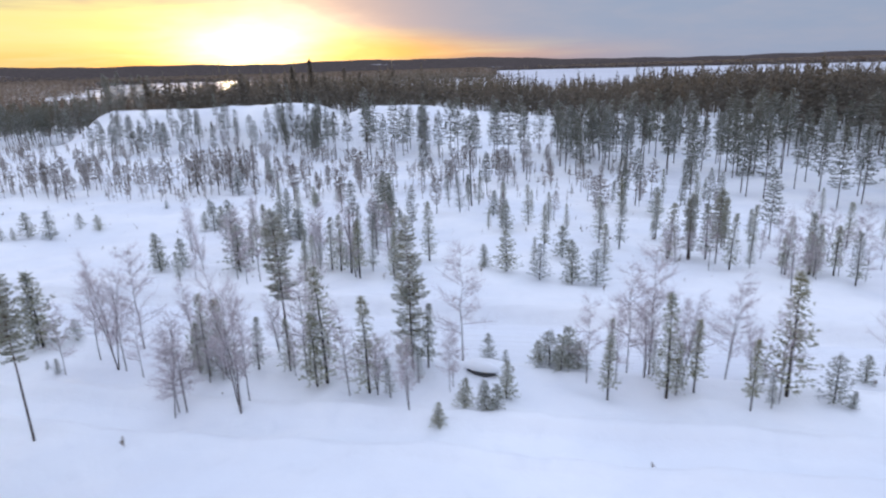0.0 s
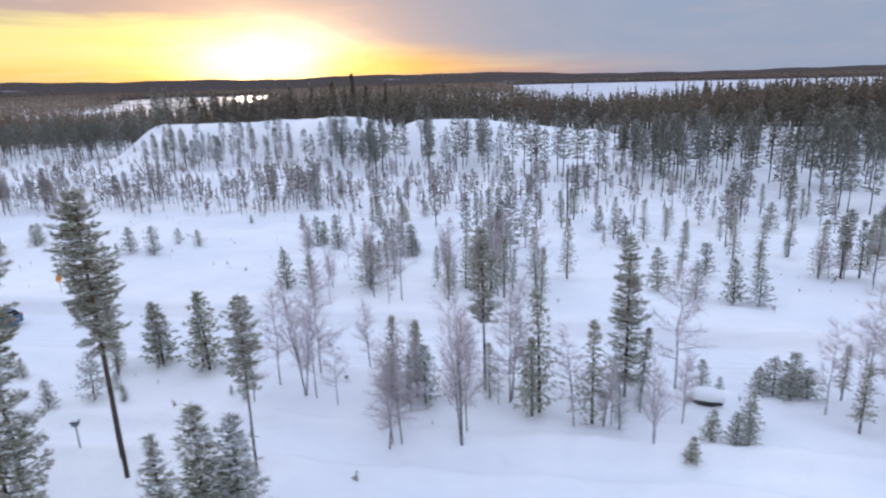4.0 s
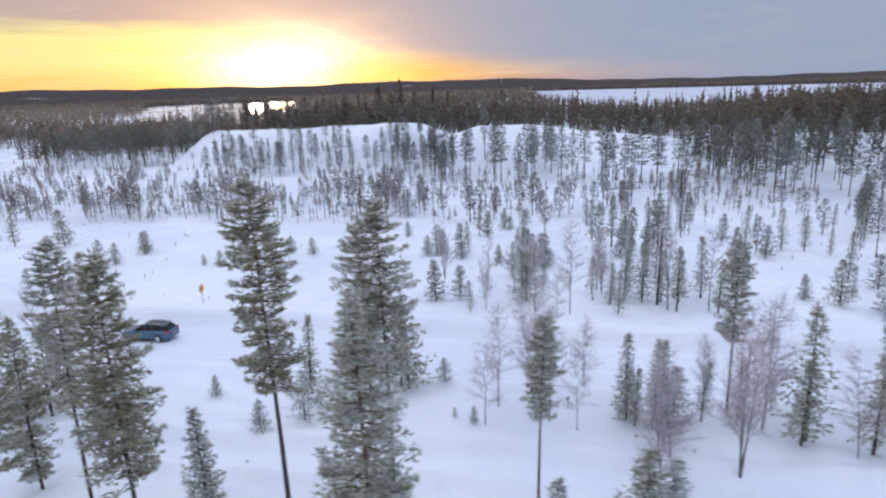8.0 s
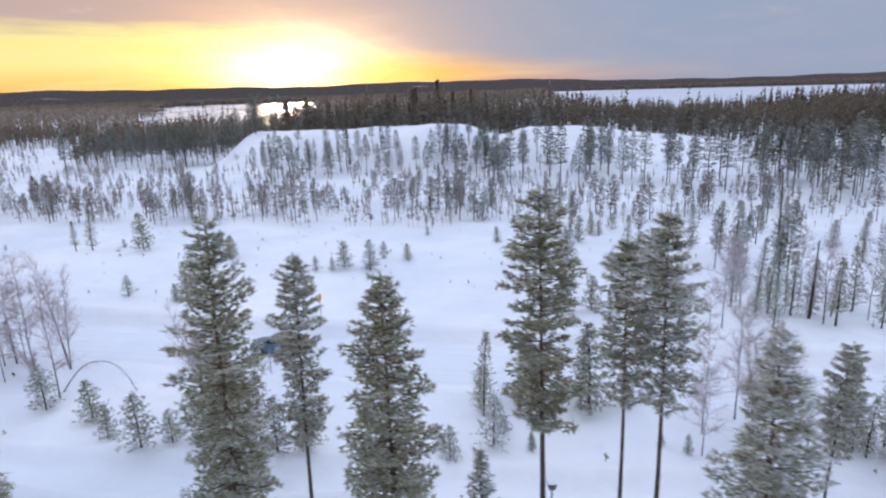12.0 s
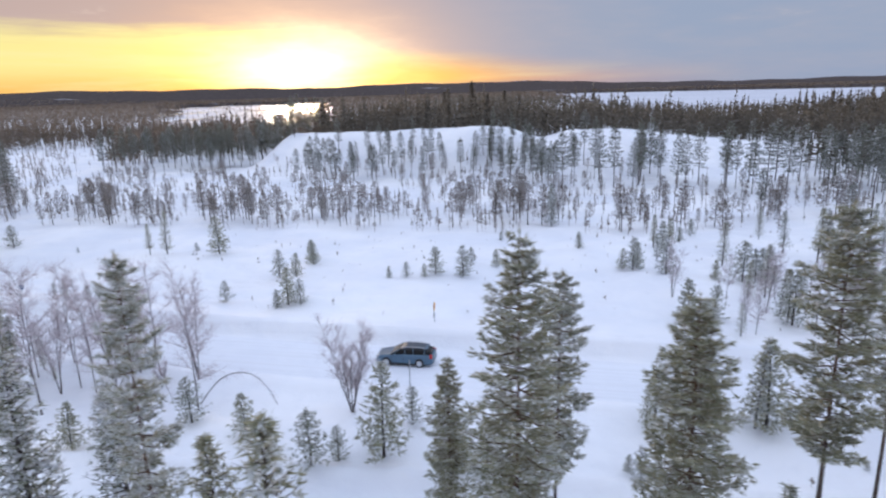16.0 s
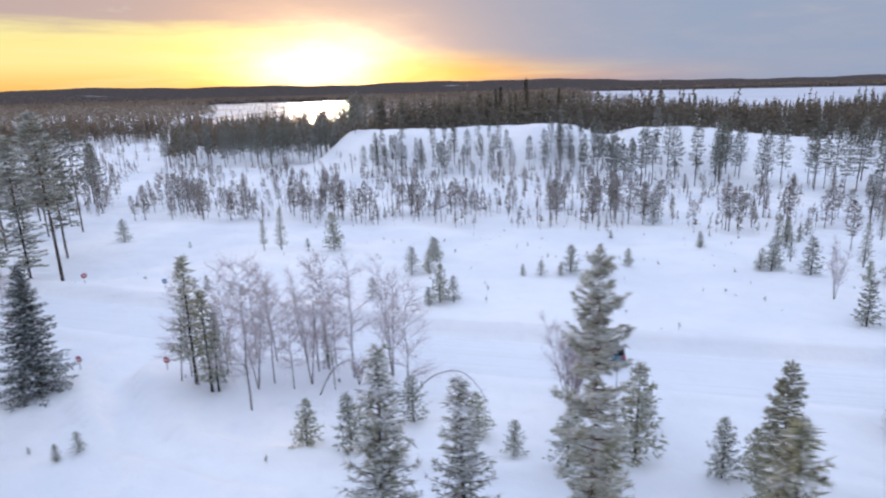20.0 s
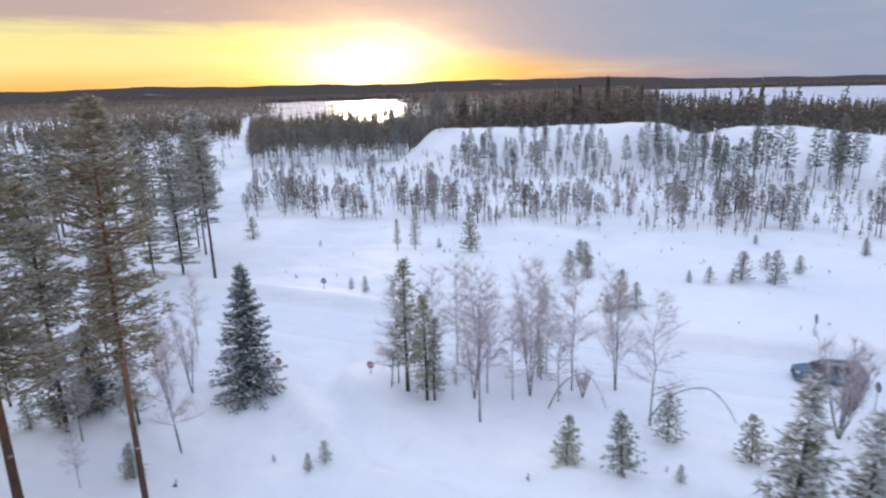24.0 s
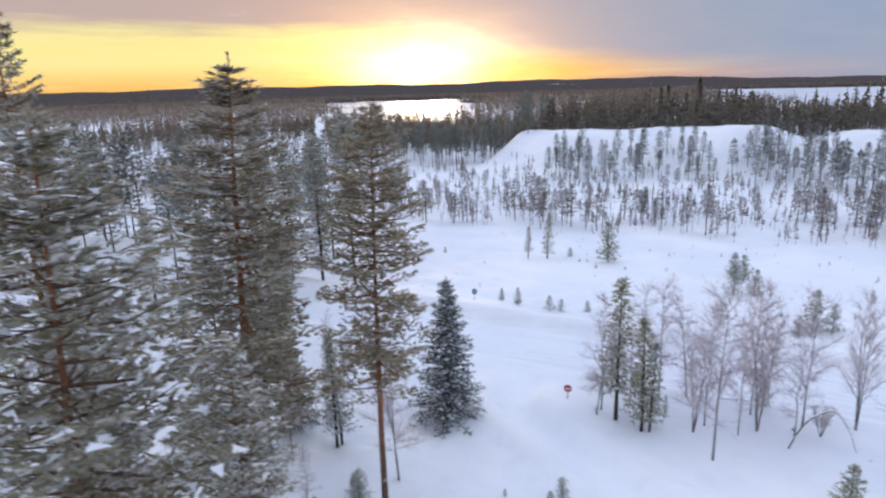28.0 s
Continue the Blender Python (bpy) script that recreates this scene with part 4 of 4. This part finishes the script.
pts = pick(1700, -345, -205, 105, 275, lambda x, y: (0.40 + 0.35 * np.sin(x * 0.13 + 1.0) * np.sin(y * 0.11)) * ~trail(x, y))
scatter("sparse_growth", pts, nrg.uniform(0.8, 1.1, len(pts)) * nrg.choice([1.5, 2.5, 3.5, 5.0, 6.5], len(pts)), shapes, YOUNG, "sparse young pines on the open snow beside the cutting")
# canopy of the hills at the horizon
cv, cf = [], []
cr = np.concatenate([np.linspace(1150, 2500, 40)[:-1], np.linspace(2500, 4400, 46)])
ca = np.radians(np.linspace(-62, 72, 380))
A, Rr = np.meshgrid(ca, cr)
cx, cy = -45 - Rr * np.sin(A), Rr * np.cos(A)
cz = land(cx, cy) + (6 + 3 * (Rr > 2400) + 4 * nrg.random(cx.shape)) * smooth01(1150, 1600, Rr) - 14 * in_lake(cx, cy)
cv = np.stack([cx, cy, cz], -1).reshape(-1, 3)
k = len(ca)
for i in range(len(cr) - 1):
    for j in range(k - 1):
        a = i * k + j
        cf.append((a, a + 1, a + k + 1, a + k))
m, N = material("forest_canopy")
cc = N.n("ShaderNodeTexCoord").outputs["Object"]
col = N.mix(N.smooth(N.noise(cc, 0.05, 5, 0.7), 0.3, 0.7), (0.070, 0.060, 0.058), (0.118, 0.098, 0.090))
col = N.mix(N.smooth(N.noise(N.scaled(cc, (1, 3.5, 1)), 0.0016, 4), 0.66, 0.72), col, (0.5, 0.5, 0.54))
finish(N, col, 0.95, N.noise(cc, 0.08, 4), 0.6, 6.0, spec=0.0)
tagged(new("forest_hills", mesh_from("forest_hills", cv, cf, m)), "low forested hills along the horizon", "hills", kind="backdrop")

# dry stalks and twig tips poking out of the snow
pts = pick(420, -125, 35, 22, 98, lambda x, y: 1.0 * (np.abs(y - 45.6) > 6.5) * (0.3 + 0.7 * (y > 54)))
scatter("snow_stalks", pts, nrg.uniform(0.15, 0.8, len(pts)), far_tree(nrg, 8, 7) * np.array([2.2, 2.2, 1.0]), FARPINE, "dry stalks and twig tips poking through the snow")

# ---- the car ----
PAINT = plain("blue_grey_paint", (0.085, 0.150, 0.215), 0.28, 0.35, 0.5, 0.05, 3.0)
ROOFPAINT = plain("dark_roof_paint", (0.040, 0.062, 0.085), 0.30, 0.3, 0.5, 0.05, 3.0)
DARKGLASS, N = material("car_glass")
finish(N, (0.012, 0.014, 0.016), 0.22, None, spec=0.35)
BLACK = plain("black_trim", (0.02, 0.02, 0.022), 0.6)
RUBBER = plain("tyre_rubber", (0.028, 0.028, 0.03), 0.85)
ALLOY = plain("alloy", (0.55, 0.57, 0.6), 0.35, 0.8)
REDLAMP = plain("red_lamp", (0.45, 0.02, 0.02), 0.2)
CLEARLAMP = plain("lamp_glass", (0.5, 0.52, 0.54), 0.4, 0.0)


def lofted(sections, mat, name, cap=True):
    """A skin over cross sections given as lists of points."""
    v, f = [], []
    n = len(sections[0])
    for s in sections:
        v += s
    for i in range(len(sections) - 1):
        for j in range(n):
            j2 = (j + 1) % n
            f.append((i * n + j, i * n + j2, (i + 1) * n + j2, (i + 1) * n + j))
    if cap:
        f.append(tuple(range(n - 1, -1, -1)))
        f.append(tuple(range((len(sections) - 1) * n, len(sections) * n)))
    return mesh_from(name, v, f, mat, False)


def disc(x, y, z, r, w, mat, name, n=20, rim=0.0):
    """A short upright drum about the y axis with rounded shoulders."""
    secs = []
    for dy, k in ((-0.5, 0.90), (-0.38, 1.0), (0.38, 1.0), (0.5, 0.90)):
        secs.append([(x + math.cos(6.283 * i / n) * r * k, y + dy * w, z + math.sin(6.283 * i / n) * r * k) for i in range(n)])
    return lofted(secs, mat, name)


def box_mesh(name, x0, x1, y0, y1, z0, z1, mat, bevel=0.01):
    bm = bmesh.new()
    bmesh.ops.create_cube(bm, size=1)
    for v in bm.verts:
        v.co = Vector((x0 + (v.co.x + 0.5) * (x1 - x0), y0 + (v.co.y + 0.5) * (y1 - y0), z0 + (v.co.z + 0.5) * (z1 - z0)))
    if bevel:
        bmesh.ops.bevel(bm, geom=list(bm.edges), offset=bevel, segments=2, affect="EDGES")
    me = bpy.data.meshes.new(name)
    bm.to_mesh(me)
    bm.free()
    me.materials.append(mat)
    return me


def car_section(x, half, z0, z1, tuck):
    """One cross section of the lower body."""
    return [(x, -half + 0.05, z0), (x, -half, z0 + 0.10), (x, -half - 0.01, z0 + 0.32), (x, -half + 0.015, z1 - 0.10), (x, -half + tuck, z1),
            (x, half - tuck, z1), (x, half - 0.015, z1 - 0.10), (x, half + 0.01, z0 + 0.32), (x, half, z0 + 0.10), (x, half - 0.05, z0)]


def estate_car():
    car = new("estate_car")
    # front faces -x
    prof = ((-2.38, 0.62, 0.30, 0.58), (-2.30, 0.76, 0.22, 0.74), (-2.0, 0.84, 0.20, 0.82), (-1.5, 0.88, 0.20, 0.89), (-1.05, 0.895, 0.20, 0.94),
            (0.0, 0.90, 0.20, 0.96), (1.2, 0.90, 0.20, 0.98), (2.0, 0.86, 0.24, 0.99), (2.28, 0.80, 0.28, 0.97), (2.38, 0.72, 0.34, 0.90))
    body = part("body", lofted([car_section(x, hw, a, b, 0.10) for x, hw, a, b in prof], PAINT, "body"), car, "metallic blue-grey painted body")
    cab = ((-1.15, 0.76, 0.92, 0.94), (-0.30, 0.68, 0.93, 1.36), (0.1, 0.65, 0.94, 1.44), (1.0, 0.64, 0.95, 1.45), (1.75, 0.62, 0.95, 1.40), (2.27, 0.62, 0.95, 1.00))
    secs = []
    for x, hw, a, b in cab:
        base = hw + 0.12
        secs.append([(x, -base, a), (x, -hw - (base - hw) * 0.3, a + (b - a) * 0.75), (x, -hw + 0.06, b), (x, hw - 0.06, b), (x, hw + (base - hw) * 0.3, a + (b - a) * 0.75), (x, base, a)])
    part("cabin_glass", lofted(secs, DARKGLASS, "cabin_glass"), car, "dark tinted glasshouse")
    roof = [[(x, -hw + 0.03, b - 0.05), (x, -hw + 0.08, b + 0.012), (x, hw - 0.08, b + 0.012), (x, hw - 0.03, b - 0.05)] for x, hw, a, b in cab[1:5]]
    part("roof", lofted(roof, ROOFPAINT, "roof"), car, "dark blue-grey roof")
    for s in (-1, 1):
        v, f = [], []
        tube(v, f, [(-0.15, s * 0.57, 1.40), (0.1, s * 0.57, 1.50), (1.55, s * 0.56, 1.50), (1.75, s * 0.55, 1.40)], [0.024] * 4, 6)
        part("roof_rail", mesh_from("roof_rail", v, f, ALLOY, True), car, "silver roof rail")
        for x0, x1, t0, t1 in ((-1.12, -0.30, 0.93, 1.36), (-0.20, 0.10, 0.95, 1.42), (0.72, 0.80, 0.95, 1.43), (1.62, 1.74, 0.95, 1.38)):
            v, f = [], []
            tube(v, f, [(x0, s * 0.87, t0), (x1, s * 0.665, t1)] if x0 < 0 and x1 < 0 else [(x1, s * 0.80, t0), (x1, s * 0.655, t1)], [0.03, 0.025], 5)
            part("pillar", mesh_from("pillar", v, f, PAINT, True), car)
        part("door_mirror", box_mesh("door_mirror", -0.78, -0.58, *sorted((s * 0.90, s * 1.06)), 0.93, 1.06, PAINT, 0.03), car)
        part("sill", box_mesh("sill", -1.0, 1.0, *sorted((s * 0.885, s * 0.92)), 0.19, 0.29, BLACK, 0.01), car)
        for x in (-0.10, 0.92):
            part("door_handle", box_mesh("door_handle", x - 0.1, x + 0.1, *sorted((s * 0.898, s * 0.925)), 0.82, 0.85, PAINT, 0.008), car)
        for x in (-1.02, 0.02, 1.0):
            part("door_seam", box_mesh("door_seam", x - 0.006, x + 0.006, *sorted((s * 0.90, s * 0.914)), 0.30, 0.93, BLACK, 0), car)
        for x in (-1.43, 1.32):
            part("wheel_arch", disc(x, s * 0.83, 0.33, 0.385, 0.17, BLACK, "wheel_arch", 24), car)
            wheel = part("wheel", disc(x, s * 0.845, 0.315, 0.325, 0.20, RUBBER, "tyre", 24), car)
            part("rim", disc(x, s * 0.90, 0.315, 0.225, 0.12, ALLOY, "rim", 20), wheel, "silver alloy rim")
            for k in range(5):
                a = 6.283 * k / 5
                v, f = [], []
                tube(v, f, [(x, s * 0.965, 0.315), (x + math.cos(a) * 0.2, s * 0.963, 0.315 + math.sin(a) * 0.2)], [0.035, 0.025], 4)
                part("spoke", mesh_from("spoke", v, f, ALLOY), wheel)
        part("headlight", box_mesh("headlight", -2.33, -2.05, *sorted((s * 0.50, s * 0.80)), 0.64, 0.80, CLEARLAMP, 0.04), car, "clear headlight glass")
        part("tail_light", box_mesh("tail_light", 2.16, 2.37, *sorted((s * 0.62, s * 0.83)), 0.72, 1.02, REDLAMP, 0.03), car, "red tail light")
    part("grille", box_mesh("grille", -2.41, -2.30, -0.45, 0.45, 0.42, 0.60, BLACK, 0.02), car)
    part("bumper", box_mesh("bumper", -2.42, -2.2, -0.70, 0.70, 0.24, 0.40, PAINT, 0.05), car)
    part("rear_bumper", box_mesh("rear_bumper", 2.2, 2.44, -0.74, 0.74, 0.32, 0.58, PAINT, 0.05), car)
    part("rear_window", box_mesh("rear_window", 2.06, 2.24, -0.55, 0.55, 1.02, 1.22, DARKGLASS, 0.03), car)
    part("spoiler", box_mesh("spoiler", 1.70, 1.96, -0.56, 0.56, 1.37, 1.42, PAINT, 0.015), car)
    part("number_plate", box_mesh("number_plate", 2.435, 2.45, -0.26, 0.26, 0.62, 0.73, CLEARLAMP, 0.003), car)
    part("windscreen", lofted([[(-1.10, -0.72, 0.965), (-1.06, -0.72, 0.99), (-1.06, 0.72, 0.99), (-1.10, 0.72, 0.965)], [(-0.36, -0.58, 1.345), (-0.33, -0.58, 1.36), (-0.33, 0.58, 1.36), (-0.36, 0.58, 1.345)]], DARKGLASS, "windscreen"), car, "windscreen reflecting the low sun")
    return car


car = estate_car()
car.matrix_basis = pose(-64.0, 46.1, -0.205, 0, 0, 0.5) @ Matrix.Diagonal((1, 1, 1.07, 1))
tagged(car, "blue-grey metallic estate car on the packed snow road", "car")

# ---- signs, posts and lamps ----
STEEL = plain("galvanised_steel", (0.34, 0.36, 0.38), 0.45, 0.6)
SIGNRED = plain("sign_red", (0.42, 0.035, 0.045), 0.4)
SIGNYEL = plain("sign_yellow", (0.85, 0.42, 0.02), 0.4)
SIGNBLUE = plain("sign_blue", (0.05, 0.13, 0.30), 0.4)
SIGNWHITE = plain("sign_white", (0.78, 0.78, 0.78), 0.4)
SIGNGREY = plain("sign_back", (0.18, 0.19, 0.20), 0.5, 0.4)


def post_mesh(h, r=0.035):
    v, f = [], []
    tube(v, f, [(0, 0, -0.6), (0, 0, h)], [r, r], 8)
    return mesh_from("post", v, f, STEEL, True)


def round_sign(x, y, h, r, face, back, bar=None, turn=0.0, label="", ring=None):
    s = new("road_sign")
    part("post", post_mesh(h), s)
    part("plate", disc(0, 0, h, r, 0.03, back, "plate", 24), s)
    part("sign_face", disc(0, -0.022, h, r * 0.96, 0.014, face, "sign_face", 24), s)
    if ring:
        part("sign_field", disc(0, -0.030, h, r * 0.72, 0.01, ring, "sign_field", 24), s)
    if bar:
        part("sign_bar", box_mesh("sign_bar", -r * 0.68, r * 0.68, -0.042, -0.030, h - r * 0.16, h + r * 0.16, bar, 0.004), s)
    s.matrix_basis = pose(x, y, ground_z(x, y), 0, 0, turn)
    return tagged(s, label, "road sign")


round_sign(-97.5, 37.5, 0.9, 0.29, SIGNRED, SIGNGREY, SIGNWHITE, 0, "red no-entry disc with white bar on low post in snow")
round_sign(-105.2, 36.6, 0.9, 0.29, SIGNRED, SIGNGREY, SIGNWHITE, 0, "red no-entry disc beside the big spruce")
round_sign(-63.3, 53.6, 1.55, 0.43, SIGNYEL, SIGNGREY, SIGNRED, 92, "yellow warning disc on a post by the road")
round_sign(-62.4, 41.4, 1.75, 0.36, SIGNGREY, SIGNGREY, None, 97, "grey back of a round sign near the road")
round_sign(-111.1, 55.0, 1.0, 0.30, SIGNBLUE, SIGNGREY, SIGNWHITE, 10, "small blue sign standing in snow")
round_sign(-121.0, 54.0, 1.0, 0.30, SIGNRED, SIGNGREY, SIGNWHITE, 60, "small dark red sign standing in snow")


def path_lamp(x, y, h):
    s = new("path_lamp")
    part("post", post_mesh(h - 0.3, 0.05), s)
    part("lamp_box", box_mesh("lamp_box", -0.17, 0.17, -0.17, 0.17, h - 0.3, h - 0.06, SIGNGREY, 0.02), s)
    part("lid", box_mesh("lid", -0.22, 0.22, -0.22, 0.22, h - 0.06, h, BLACK, 0.015), s)
    part("snow_cap", box_mesh("snow_cap", -0.2, 0.2, -0.2, 0.2, h, h + 0.08, SNOW, 0.035), s)
    s.matrix_basis = pose(x, y, ground_z(x, y), 0, 0, 12)
    return tagged(s, "low dark box lamp on a post by the track", "lamp post")


path_lamp(-40.7, 28.4, 1.75)

# ---- bent birches, snags, fallen log ----


def bent_birch(x, y, span, rise, turn, label):
    """A birch bowed to the ground by its load of snow."""
    b = new("bent_birch")
    v, f = [], []
    n = 12
    line = [(span * (i / n) ** 0.9, 0.15 * math.sin(i * 0.9), -0.1 + rise * math.sin(math.pi * min(1, 0.02 + 0.97 * i / n)) ** 0.75) for i in range(n + 1)]
    tube(v, f, line, [0.055 * (1 - 0.75 * i / n) for i in range(n + 1)], 5)
    part("trunk", mesh_from("trunk", v, f, BIRCH, True), b)
    rng = np.random.default_rng(int(abs(x) * 10))
    P, D, L, Wd = [], [], [], []
    for q in range(170):
        u = rng.uniform(0.25, 1.0) * n
        i = min(n - 1, int(u))
        p = np.array(line[i]) * (1 - (u - i)) + np.array(line[i + 1]) * (u - i)
        P.append(p)
        D.append((rng.uniform(0.1, 0.9), rng.normal() * 0.6, rng.uniform(-1.0, 0.3)))
        L.append(rng.uniform(0.25, 0.8))
        Wd.append(rng.uniform(0.012, 0.022))
    part("twigwork", mesh_tris("twigwork", blades(P, D, L, Wd, rng), TWIG), b)
    v, f = [], []
    tube(v, f, [(a, c, d + 0.05) for a, c, d in line[3:-1]], [0.03 + 0.02 * math.sin(i * 1.3) ** 2 for i in range(len(line) - 4)], 5)
    part("snow_load", mesh_from("snow_load", v, f, SNOW, True), b)
    b.matrix_basis = pose(x, y, ground_z(x, y), 0, 0, turn)
    return tagged(b, label, "birch tree")


bent_birch(-76.8, 36.6, 5.6, 2.8, 12, "thin birch bowed in an arch to the snow")
bent_birch(-83.4, 35.9, 4.0, 3.0, 20, "crooked birch bent over under snow")
bent_birch(-91.5, 36.5, 2.0, 2.2, 160, "broken birch bent down under frost")


def snag(x, y, h):
    s = new("dead_snag")
    v, f = [], []
    tube(v, f, [(0, 0, -0.3), (0.03, 0, h * 0.5), (0.0, 0.03, h)], [0.13, 0.10, 0.05], 6)
    part("trunk", mesh_from("trunk", v, f, DARKBARK, True), s)
    v, f = [], []
    for k in range(9):
        z = h * (0.4 + 0.06 * k)
        a = k * 2.4
        tube(v, f, [(0, 0, z), (math.cos(a) * 0.35, math.sin(a) * 0.35, z + 0.1)], [0.025, 0.01], 3)
    part("branch_stubs", mesh_from("branch_stubs", v, f, DARKBARK), s)
    s.matrix_basis = pose(x, y, ground_z(x, y), rnd.uniform(-1.5, 1.5), rnd.uniform(-1.5, 1.5), 0)
    return tagged(s, "dead standing trunk with broken branch stubs", "snag")


snag(-10.0, 95.8, 9.0)
snag(-18.8, 58.4, 7.2)
v, f = [], []
tube(v, f, [(-1.0, 0.0, 0.28), (-0.4, -0.10, 0.12), (0.3, -0.12, 0.06), (1.0, -0.02, 0.12)], [0.10, 0.15, 0.15, 0.08], 8)
log = new("fallen_log")
part("trunk", mesh_from("trunk", v, f, BLACK, True), log, "near-black trunk of the log")
v, f = [], []
tube(v, f, [(-1.2, 0.22, 0.42), (-0.5, 0.2, 0.50), (0.4, 0.22, 0.42), (1.15, 0.24, 0.26)], [0.22, 0.42, 0.42, 0.18], 10)
part("snow_cap", mesh_from("snow_cap", v, f, SNOW, True), log, "thick rounded snow cap")
log.matrix_basis = pose(-3.4, 37.4, ground_z(-3.4, 37.4) - 0.02, 0, 0, -8)
tagged(log, "dark fallen log under a thick cap of snow", "log")
